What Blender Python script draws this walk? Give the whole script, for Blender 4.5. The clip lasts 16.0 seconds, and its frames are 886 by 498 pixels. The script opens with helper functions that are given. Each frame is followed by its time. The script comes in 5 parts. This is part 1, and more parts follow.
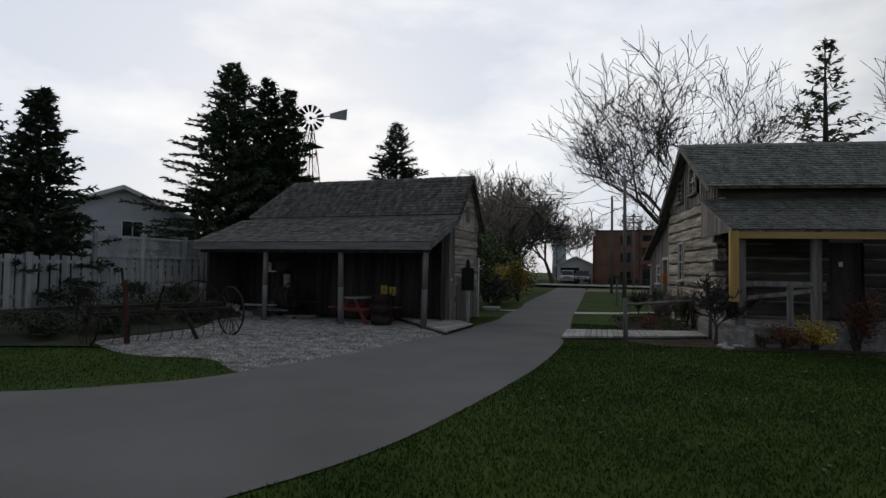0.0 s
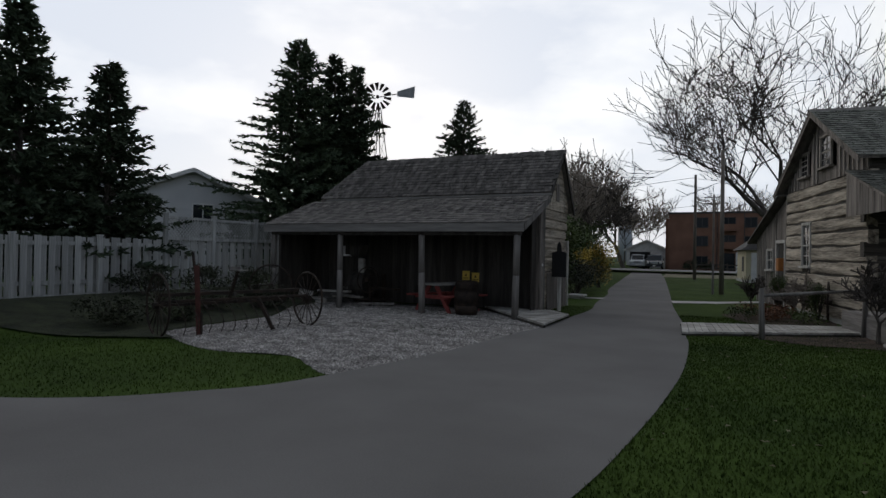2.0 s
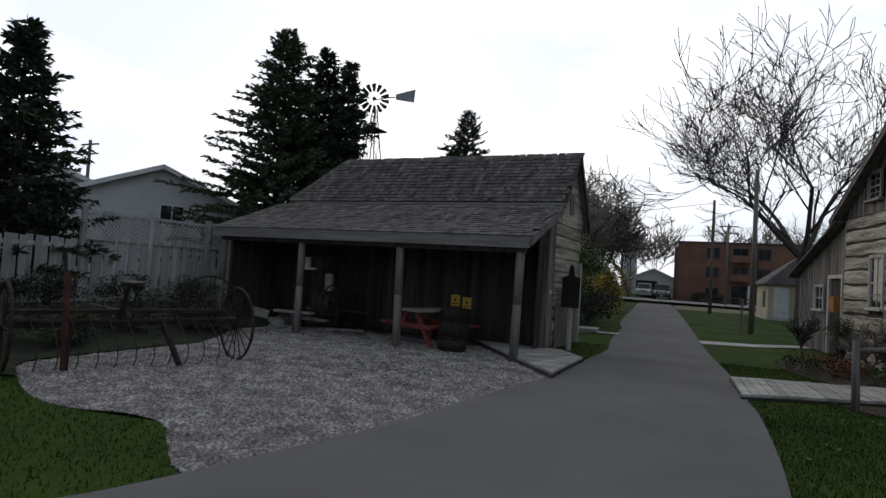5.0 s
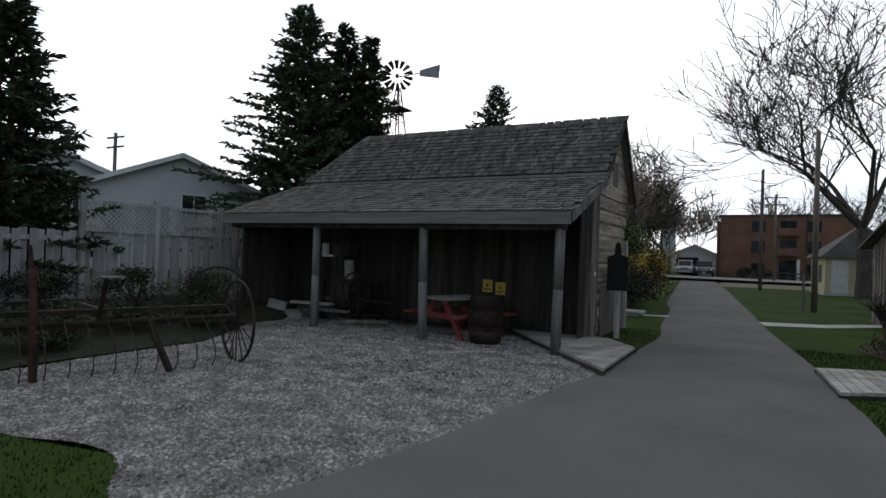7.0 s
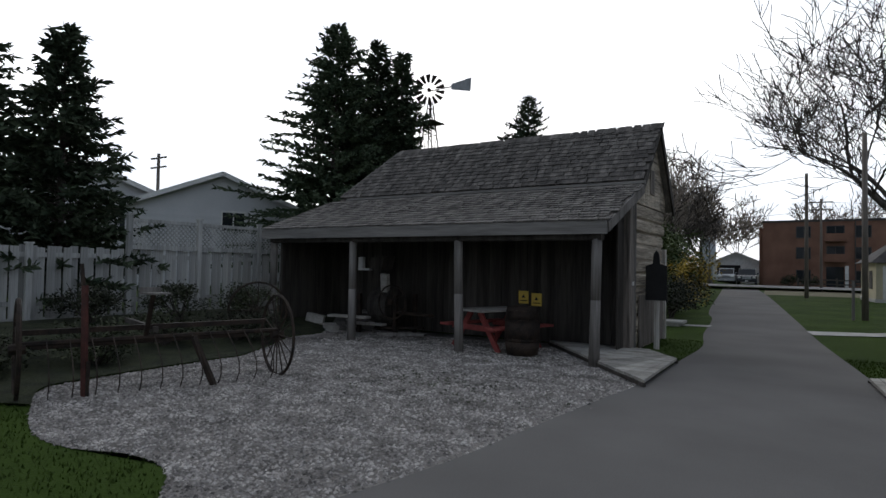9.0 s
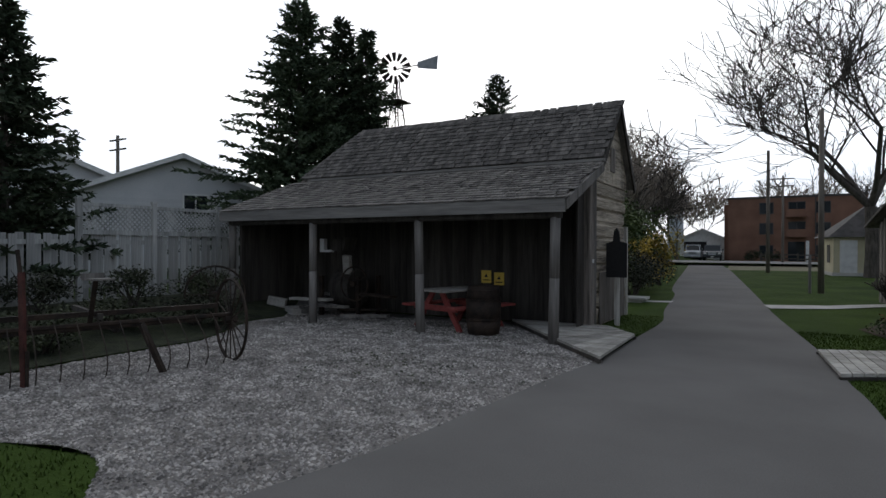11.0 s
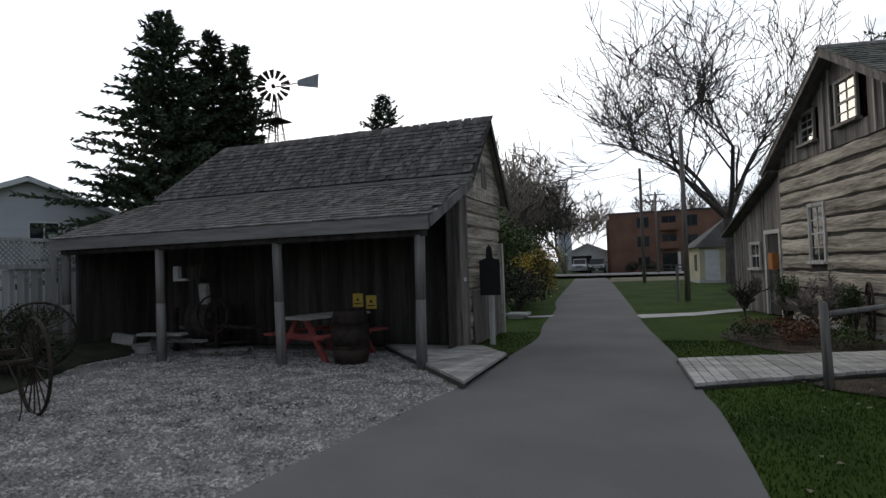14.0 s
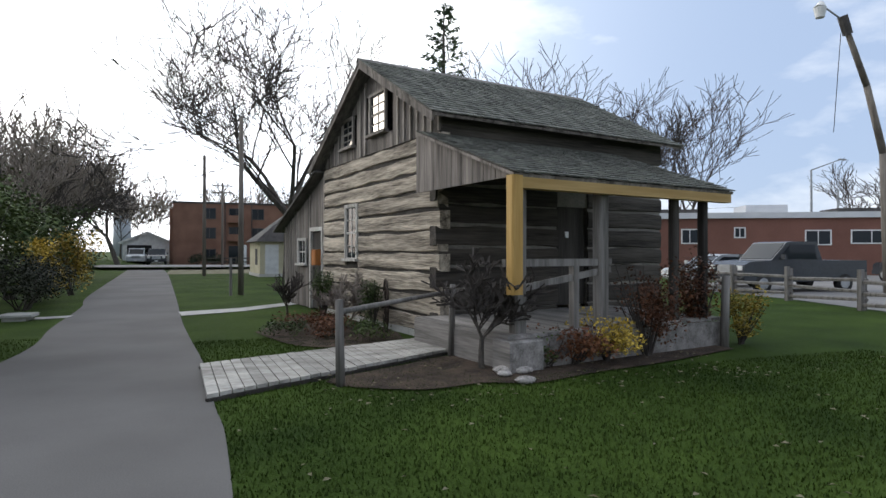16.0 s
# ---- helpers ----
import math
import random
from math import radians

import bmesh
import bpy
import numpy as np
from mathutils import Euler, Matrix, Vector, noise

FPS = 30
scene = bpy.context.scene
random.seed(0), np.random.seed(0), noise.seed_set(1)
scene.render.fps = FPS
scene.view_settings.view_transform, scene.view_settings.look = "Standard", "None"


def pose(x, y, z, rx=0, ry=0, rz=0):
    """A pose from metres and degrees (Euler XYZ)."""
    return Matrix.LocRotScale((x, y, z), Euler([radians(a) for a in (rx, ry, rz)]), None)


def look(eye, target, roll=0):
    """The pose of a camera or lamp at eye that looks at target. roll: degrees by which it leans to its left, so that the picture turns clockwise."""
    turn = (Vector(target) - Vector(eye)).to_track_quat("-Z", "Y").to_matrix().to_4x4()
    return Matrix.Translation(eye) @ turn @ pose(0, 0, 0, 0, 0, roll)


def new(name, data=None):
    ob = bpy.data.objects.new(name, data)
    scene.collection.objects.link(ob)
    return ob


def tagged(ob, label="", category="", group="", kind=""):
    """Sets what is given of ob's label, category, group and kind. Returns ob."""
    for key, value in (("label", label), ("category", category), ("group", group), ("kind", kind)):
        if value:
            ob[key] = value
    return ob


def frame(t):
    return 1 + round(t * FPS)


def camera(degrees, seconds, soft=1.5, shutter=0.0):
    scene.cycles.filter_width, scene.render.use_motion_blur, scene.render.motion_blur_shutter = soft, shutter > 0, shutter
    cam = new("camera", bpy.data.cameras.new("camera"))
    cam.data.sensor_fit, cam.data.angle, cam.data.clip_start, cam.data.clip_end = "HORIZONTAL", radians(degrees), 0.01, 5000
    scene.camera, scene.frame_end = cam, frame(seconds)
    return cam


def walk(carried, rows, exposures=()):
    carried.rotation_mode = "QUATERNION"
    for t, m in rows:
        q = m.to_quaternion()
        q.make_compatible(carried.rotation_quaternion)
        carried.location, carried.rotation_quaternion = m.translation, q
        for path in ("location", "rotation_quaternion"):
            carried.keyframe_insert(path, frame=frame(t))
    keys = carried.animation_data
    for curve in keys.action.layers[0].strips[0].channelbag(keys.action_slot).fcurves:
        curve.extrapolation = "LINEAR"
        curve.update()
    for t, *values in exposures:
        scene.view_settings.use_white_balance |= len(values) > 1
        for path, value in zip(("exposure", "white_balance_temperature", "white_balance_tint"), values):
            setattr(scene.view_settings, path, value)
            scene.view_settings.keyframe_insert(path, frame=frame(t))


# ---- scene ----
cam = camera(74.0, 16.0)
PATH = [
    (0, (-0.923, -0.243, 1.543), (-1.616, 1.632, 1.617), 0.9),
    (0.5, (-1.34, -0.134, 1.543), (-2.193, 1.669, 1.694), 1.3),
    (1, (-1.684, 0.047, 1.541), (-2.556, 1.846, 1.622), 1.9),
    (1.5, (-1.962, 0.404, 1.54), (-2.758, 2.238, 1.59), -0.4),
    (2, (-2.253, 0.922, 1.538), (-3.126, 2.722, 1.554), 1.0),
    (2.5, (-2.403, 1.339, 1.537), (-3.12, 3.206, 1.573), 3.2),
    (3, (-2.655, 1.95, 1.536), (-3.466, 3.778, 1.543), -1.1),
    (3.5, (-2.894, 2.595, 1.538), (-3.721, 4.412, 1.657), 3.1),
    (4, (-3.139, 3.091, 1.538), (-4.008, 4.888, 1.664), 1.4),
    (4.5, (-3.246, 3.506, 1.539), (-4.169, 5.279, 1.603), 3.3),
    (4.7, (-3.245, 3.64, 1.541), (-4.124, 5.435, 1.623), 3.7),
    (6.8, (-3.765, 5.061, 1.542), (-4.706, 6.826, 1.579), 1.8),
    (7, (-3.787, 5.083, 1.544), (-4.764, 6.828, 1.564), 1.9),
    (7.5, (-3.822, 4.963, 1.545), (-4.916, 6.637, 1.557), -0.5),
    (8, (-3.783, 4.901, 1.546), (-4.861, 6.585, 1.601), -1.0),
    (8.5, (-3.82, 4.876, 1.546), (-4.922, 6.545, 1.563), 3.3),
    (9, (-3.789, 5.05, 1.546), (-4.866, 6.735, 1.604), 1.0),
    (9.2, (-3.751, 5.142, 1.545), (-4.744, 6.874, 1.653), 2.8),
    (11.3, (-3.637, 5.309, 1.541), (-4.638, 7.04, 1.527), 0.0),
    (11.5, (-3.649, 5.376, 1.541), (-4.64, 7.113, 1.543), 1.4),
    (12, (-3.641, 5.516, 1.542), (-4.678, 7.225, 1.607), 0.2),
    (12.5, (-3.626, 5.627, 1.543), (-4.656, 7.341, 1.573), 0.5),
    (13, (-3.619, 5.632, 1.542), (-4.684, 7.325, 1.559), 0.9),
    (13.5, (-3.531, 5.759, 1.538), (-4.535, 7.489, 1.566), 2.1),
    (14, (-3.367, 6.036, 1.533), (-4.059, 7.912, 1.592), -2.0),
    (14.5, (-3.56, 6.369, 1.53), (-3.236, 8.341, 1.462), 3.4),
    (15, (-3.323, 6.653, 1.526), (-2.675, 8.544, 1.465), -0.1),
    (15.5, (-3.066, 6.871, 1.524), (-2.357, 8.741, 1.544), 1.6),
    (16, (-2.822, 7.081, 1.522), (-2.144, 8.962, 1.532), 0.1),
]
EXPOSURES = [(0, -1.0), (1.5, -0.92), (3.5, -0.78), (7, -0.44), (9, -0.42), (13.5, -0.4), (14.5, -0.25), (15, 0.2), (15.5, 0.42), (16, 0.5)]
walk(cam, [(t, look(eye, target, roll)) for t, eye, target, roll in PATH], EXPOSURES)

# ---- world and light ----
SUN_AZ, SUN_EL = radians(34), radians(15)
sun_dir = Vector((-math.sin(SUN_AZ) * math.cos(SUN_EL), math.cos(SUN_AZ) * math.cos(SUN_EL), math.sin(SUN_EL)))
world = bpy.data.worlds.new("sky")
scene.world = world
world.use_nodes = True
wn, wl = world.node_tree.nodes, world.node_tree.links
wn.clear()


def wnode(kind, **sets):
    n = wn.new(kind)
    for k, v in sets.items():
        n.inputs[k].default_value = v
    return n


w_out = wn.new("ShaderNodeOutputWorld")
w_bg = wnode("ShaderNodeBackground", Strength=1.0)
w_sky = wn.new("ShaderNodeTexSky")
w_sky.sky_type, w_sky.sun_disc = "NISHITA", False
w_sky.sun_elevation, w_sky.sun_rotation = SUN_EL, -SUN_AZ
w_scale = wn.new("ShaderNodeVectorMath")
w_scale.operation = "SCALE"
w_scale.inputs["Scale"].default_value = 0.10
w_tc = wn.new("ShaderNodeTexCoord")
w_map = wnode("ShaderNodeMapping", Scale=(1.0, 1.0, 2.6))
w_noise = wnode("ShaderNodeTexNoise", Scale=2.2, Detail=7.0, Roughness=0.55)
w_ramp = wn.new("ShaderNodeValToRGB")
w_ramp.color_ramp.elements[0].position, w_ramp.color_ramp.elements[0].color = 0.43, (0.36, 0.46, 0.65, 1)
w_ramp.color_ramp.elements[1].position, w_ramp.color_ramp.elements[1].color = 0.60, (0.90, 0.93, 0.98, 1)
w_dot = wn.new("ShaderNodeVectorMath")
w_dot.operation = "DOT_PRODUCT"
w_dot.inputs[1].default_value = sun_dir
w_glow = wn.new("ShaderNodeValToRGB")
w_glow.color_ramp.elements[0].position, w_glow.color_ramp.elements[0].color = 0.50, (0, 0, 0, 1)
w_glow.color_ramp.elements[1].position, w_glow.color_ramp.elements[1].color = 1.0, (5.0, 4.8, 4.3, 1)
w_glow.color_ramp.interpolation = "B_SPLINE"
mid_glow = w_glow.color_ramp.elements.new(0.81)
mid_glow.color = (1.02, 1.02, 1.0, 1)
w_mix = wn.new("ShaderNodeMix")
w_mix.data_type = "RGBA"
w_mix.inputs["Factor"].default_value = 0.85
w_add = wn.new("ShaderNodeVectorMath")
w_add.operation = "ADD"
wl.new(w_tc.outputs["Generated"], w_map.inputs["Vector"])
wl.new(w_map.outputs[0], w_noise.inputs["Vector"])
wl.new(w_noise.outputs["Fac"], w_ramp.inputs[0])
wl.new(w_tc.outputs["Generated"], w_dot.inputs[0])
wl.new(w_dot.outputs["Value"], w_glow.inputs[0])
wl.new(w_sky.outputs[0], w_scale.inputs[0])
wl.new(w_scale.outputs[0], w_mix.inputs[6])
wl.new(w_ramp.outputs[0], w_mix.inputs[7])
wl.new(w_mix.outputs[2], w_add.inputs[0])
wl.new(w_glow.outputs[0], w_add.inputs[1])
wl.new(w_add.outputs[0], w_bg.inputs["Color"])
wl.new(w_bg.outputs[0], w_out.inputs["Surface"])
sun = new("sun", bpy.data.lights.new("sun", "SUN"))
sun.data.energy, sun.data.angle, sun.data.color = 0.6, radians(12), (1.0, 0.9, 0.75)
sun.matrix_world = look(sun_dir * 50, (0, 0, 0))


# ---- materials ----
def mat(name, a, b, scale=4.0, stretch=(1, 1, 1), rough=0.85, bump=0.3, dist=0.02, fine=30.0, metal=0.0, rand=0.15, spec=0.3):
    """Two colours mixed by coarse and fine noise, a bump, and a little difference from piece to piece."""
    m = bpy.data.materials.new(name)
    m.use_nodes = True
    n, l = m.node_tree.nodes, m.node_tree.links
    p = n["Principled BSDF"]
    tc = n.new("ShaderNodeTexCoord")
    mp = n.new("ShaderNodeMapping")
    mp.inputs["Scale"].default_value = stretch
    l.new(tc.outputs["Object"], mp.inputs["Vector"])
    c = n.new("ShaderNodeTexNoise")
    c.inputs["Scale"].default_value, c.inputs["Detail"].default_value = scale, 5
    f = n.new("ShaderNodeTexNoise")
    f.inputs["Scale"].default_value, f.inputs["Detail"].default_value = fine, 4
    l.new(mp.outputs[0], c.inputs["Vector"])
    l.new(mp.outputs[0], f.inputs["Vector"])
    s = n.new("ShaderNodeMath")
    s.operation = "MULTIPLY_ADD"
    s.inputs[1].default_value, s.inputs[2].default_value = 1.3, -0.3
    l.new(c.outputs["Fac"], s.inputs[0])
    av = n.new("ShaderNodeMath")
    av.operation = "MULTIPLY_ADD"
    av.inputs[1].default_value = 0.8
    l.new(f.outputs["Fac"], av.inputs[0])
    l.new(s.outputs[0], av.inputs[2])
    r = n.new("ShaderNodeValToRGB")
    r.color_ramp.elements[0].position, r.color_ramp.elements[0].color = 0.45, (*a, 1)
    r.color_ramp.elements[1].position, r.color_ramp.elements[1].color = 1.0, (*b, 1)
    l.new(av.outputs[0], r.inputs[0])
    oi = n.new("ShaderNodeObjectInfo")
    mr = n.new("ShaderNodeMapRange")
    mr.inputs["To Min"].default_value, mr.inputs["To Max"].default_value = 1 - rand, 1 + rand
    l.new(oi.outputs["Random"], mr.inputs["Value"])
    geo = n.new("ShaderNodeNewGeometry")
    mi = n.new("ShaderNodeMapRange")
    mi.inputs["To Min"].default_value, mi.inputs["To Max"].default_value = 1 - rand, 1 + rand
    l.new(geo.outputs["Random Per Island"], mi.inputs["Value"])
    mm = n.new("ShaderNodeMath")
    mm.operation = "MULTIPLY"
    l.new(mr.outputs[0], mm.inputs[0])
    l.new(mi.outputs[0], mm.inputs[1])
    vm = n.new("ShaderNodeVectorMath")
    vm.operation = "SCALE"
    l.new(r.outputs[0], vm.inputs[0])
    l.new(mm.outputs[0], vm.inputs["Scale"])
    l.new(vm.outputs[0], p.inputs["Base Color"])
    p.inputs["Roughness"].default_value, p.inputs["Metallic"].default_value = rough, metal
    p.inputs["Specular IOR Level"].default_value = spec
    if bump:
        bp = n.new("ShaderNodeBump")
        bp.inputs["Strength"].default_value, bp.inputs["Distance"].default_value = bump, dist
        l.new(av.outputs[0], bp.inputs["Height"])
        l.new(bp.outputs[0], p.inputs["Normal"])
    return m


M_asphalt = mat("asphalt", (0.102, 0.096, 0.090), (0.150, 0.143, 0.135), 0.5, fine=90, bump=0.25, dist=0.004, rough=0.95, rand=0.0)
M_street = mat("street_asphalt", (0.17, 0.165, 0.16), (0.24, 0.23, 0.22), 0.4, fine=40, bump=0.1, rough=0.95, rand=0)
M_grass = mat("lawn", (0.019, 0.038, 0.005), (0.048, 0.081, 0.012), 0.6, fine=45, bump=0.8, dist=0.03, rough=0.95, rand=0, spec=0.1)
M_blade = mat("grass_blade", (0.026, 0.048, 0.007), (0.056, 0.090, 0.016), 0.6, fine=20, bump=0, rough=0.8, rand=0.3, spec=0.1)
M_verge = mat("dry_verge", (0.10, 0.09, 0.045), (0.2, 0.18, 0.12), 0.8, fine=30, rough=1, rand=0)
M_gravel = mat("gravel_bed", (0.072, 0.066, 0.060), (0.26, 0.24, 0.22), 2.0, fine=42, bump=1.0, dist=0.03, rough=1, rand=0)
M_stone = mat("gravel_stone", (0.110, 0.101, 0.093), (0.37, 0.345, 0.32), 3, fine=30, bump=0.2, rough=0.95, rand=0.55)
M_mulch = mat("mulch", (0.020, 0.014, 0.010), (0.085, 0.060, 0.042), 3, fine=35, bump=1.0, dist=0.04, rough=1, rand=0)
M_ivy = mat("ivy_bed", (0.010, 0.014, 0.007), (0.040, 0.046, 0.022), 3, fine=30, bump=1.0, dist=0.05, rough=1, rand=0)
GX, GY, GZ = (0.35, 5, 5), (5, 0.35, 5), (5, 5, 0.35)
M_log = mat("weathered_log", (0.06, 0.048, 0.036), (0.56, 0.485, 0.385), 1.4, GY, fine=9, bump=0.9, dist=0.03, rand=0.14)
# M_log again, darkened so the colour carries the porch roof's shade
M_logx = mat("weathered_log_shaded", (0.022, 0.019, 0.016), (0.085, 0.074, 0.062), 1.1, GX, fine=6, bump=0.9, dist=0.03, rand=0.14)
M_chink = mat("lime_chinking", (0.14, 0.13, 0.115), (0.26, 0.24, 0.21), 3, fine=25, bump=0.4, rand=0)
M_board = mat("weathered_board", (0.06, 0.052, 0.045), (0.24, 0.21, 0.185), 1.2, GZ, fine=6, bump=0.7, dist=0.015, rand=0.28)
M_batten = mat("pale_batten", (0.13, 0.115, 0.10), (0.38, 0.34, 0.30), 1.2, GZ, fine=6, bump=0.5, dist=0.01, rand=0.25)
M_shingle = mat("cedar_shingle", (0.055, 0.050, 0.046), (0.19, 0.175, 0.16), 2.5, (3, 0.6, 1), fine=12, bump=0.6, dist=0.012, rand=0.42)
M_shingle_mossy = mat("mossy_shingle", (0.055, 0.058, 0.046), (0.15, 0.15, 0.13), 1.5, (3, 0.6, 1), fine=12, bump=0.5, dist=0.01, rand=0.32)
# dark wood; inside the shed its colour also stands for the shade
M_dark = mat("dark_and_shaded_wood", (0.022, 0.019, 0.016), (0.062, 0.055, 0.048), 1.2, GZ, fine=6, bump=0.6, rand=0.3)
M_grey = mat("grey_wood", (0.085, 0.078, 0.070), (0.22, 0.205, 0.19), 1.5, GZ, fine=7, bump=0.6, dist=0.01, rand=0.04)
M_greyx = mat("grey_fascia", (0.12, 0.114, 0.106), (0.24, 0.228, 0.212), 1.5, GX, fine=7, bump=0.5, dist=0.01, rand=0.15)
M_plank = mat("walk_plank", (0.20, 0.187, 0.165), (0.44, 0.42, 0.38), 1.3, (1.5, 4, 4), fine=8, bump=0.5, dist=0.008, rand=0.2)
M_plankdark = mat("porch_floor", (0.12, 0.11, 0.10), (0.30, 0.28, 0.26), 1.3, GY, fine=8, bump=0.5, dist=0.008, rand=0.2)
M_newwood = mat("new_pine", (0.40, 0.235, 0.065), (0.56, 0.36, 0.12), 1.2, GZ, fine=6, bump=0.15, rough=0.6, rand=0.05)
M_newwoodx = mat("new_pine_beam", (0.36, 0.225, 0.075), (0.50, 0.34, 0.14), 1.2, GX, fine=6, bump=0.15, rough=0.6, rand=0.05)
M_fence = mat("silver_fence", (0.20, 0.203, 0.195), (0.41, 0.41, 0.395), 1.2, GZ, fine=7, bump=0.4, dist=0.008, rand=0.2)
M_iron = mat("rusty_iron", (0.014, 0.012, 0.011), (0.05, 0.035, 0.026), 6, fine=40, bump=0.3, rough=0.75, metal=0.4)
M_bark = mat("bark", (0.035, 0.030, 0.026), (0.12, 0.105, 0.09), 2, (5, 5, 1), fine=12, bump=0.8, dist=0.03, rand=0.05)
M_twig = mat("twig", (0.030, 0.025, 0.022), (0.08, 0.068, 0.06), 2, fine=10, bump=0.0, rand=0.1)
M_paletwig = mat("pale_twig", (0.16, 0.13, 0.11), (0.30, 0.26, 0.22), 2, fine=10, bump=0.0, rand=0.1)
M_needle = mat("spruce_needles", (0.030, 0.046, 0.030), (0.090, 0.115, 0.070), 1.5, fine=9, bump=0, rough=0.9, rand=0.4, spec=0.1)
M_leafgreen = mat("shrub_leaf", (0.03, 0.055, 0.018), (0.10, 0.13, 0.04), 1.2, fine=9, bump=0, rough=0.7, rand=0.4)
M_leafyellow = mat("yellow_leaf", (0.22, 0.15, 0.02), (0.46, 0.34, 0.06), 1.2, fine=9, bump=0, rough=0.7, rand=0.4)
M_leafrust = mat("rust_leaf", (0.06, 0.022, 0.012), (0.17, 0.07, 0.03), 1.2, fine=9, bump=0, rough=0.7, rand=0.4)
M_hedge = mat("hedge_leaf", (0.014, 0.019, 0.010), (0.045, 0.052, 0.026), 1.2, fine=9, bump=0, rough=0.8, rand=0.4)
M_siding = mat("pale_vinyl_siding", (0.52, 0.53, 0.54), (0.60, 0.60, 0.61), 1, fine=15, bump=0.05, rough=0.6, rand=0.03)
M_asphroof = mat("asphalt_shingle_roof", (0.045, 0.042, 0.04), (0.10, 0.092, 0.088), 2, fine=30, bump=0.4, rand=0)
M_trimwhite = mat("white_trim", (0.55, 0.55, 0.54), (0.72, 0.72, 0.70), 3, fine=30, bump=0.1, rough=0.6, rand=0.05)
M_oldtrim = mat("flaking_white_trim", (0.24, 0.22, 0.19), (0.58, 0.56, 0.52), 3, GZ, fine=9, bump=0.3, rough=0.8, rand=0.1)
M_brick = mat("red_brick_far", (0.15, 0.078, 0.054), (0.24, 0.130, 0.09), 0.6, fine=20, bump=0.1, rand=0.05)
M_brickred = mat("painted_red_block", (0.15, 0.070, 0.052), (0.21, 0.100, 0.075), 0.4, fine=12, bump=0.1, rand=0)
M_cream = mat("cream_stucco", (0.42, 0.38, 0.25), (0.56, 0.51, 0.36), 1, fine=20, bump=0.1, rand=0)
M_concrete = mat("pale_concrete", (0.34, 0.33, 0.31), (0.50, 0.49, 0.46), 2, fine=30, bump=0.2, rand=0.05)
M_pole = mat("utility_pole_wood", (0.10, 0.085, 0.07), (0.21, 0.185, 0.16), 1.5, GZ, fine=8, bump=0.5, rand=0.05)
M_steel = mat("galvanised_steel", (0.20, 0.21, 0.22), (0.33, 0.34, 0.35), 3, fine=30, bump=0.05, rough=0.5, metal=0.6)
M_black = mat("black_paint", (0.006, 0.006, 0.007), (0.014, 0.014, 0.015), 3, fine=20, bump=0.1, rough=0.6, rand=0)
M_redpaint = mat("faded_red_paint", (0.17, 0.034, 0.032), (0.28, 0.068, 0.058), 3, fine=20, bump=0.2, rough=0.7)
M_yellow = mat("yellow_sign", (0.5, 0.34, 0.05), (0.62, 0.44, 0.09), 3, fine=20, bump=0, rough=0.6, rand=0)
M_white = mat("white_paint", (0.6, 0.6, 0.6), (0.75, 0.75, 0.74), 2, fine=20, bump=0.05, rough=0.5)
M_sack = mat("pale_sacking", (0.20, 0.19, 0.17), (0.38, 0.36, 0.33), 4, fine=30, bump=0.4, rough=0.95)
M_navy = mat("dark_car_paint", (0.020, 0.024, 0.032), (0.028, 0.034, 0.044), 1, fine=10, bump=0, rough=0.25, rand=0, spec=0.6)
M_silver = mat("silver_car_paint", (0.38, 0.40, 0.42), (0.45, 0.47, 0.49), 1, fine=10, bump=0, rough=0.3, rand=0, metal=0.4)
M_tyre = mat("tyre_rubber", (0.012, 0.012, 0.012), (0.025, 0.025, 0.025), 5, fine=30, bump=0.1, rough=0.9)
M_water = mat("water_tower_paint", (0.30, 0.33, 0.36), (0.38, 0.40, 0.43), 0.3, fine=5, bump=0, rough=0.6, rand=0)
M_redflag = mat("red_cloth", (0.42, 0.03, 0.03), (0.5, 0.05, 0.05), 2, fine=9, bump=0)


def glass(name, tint):
    m = bpy.data.materials.new(name)
    m.use_nodes = True
    p = m.node_tree.nodes["Principled BSDF"]
    p.inputs["Base Color"].default_value = (*tint, 1)
    p.inputs["Roughness"].default_value = 0.04
    p.inputs["Specular IOR Level"].default_value = 0.2
    return m


M_glass = glass("window_glass", (0.02, 0.024, 0.028))


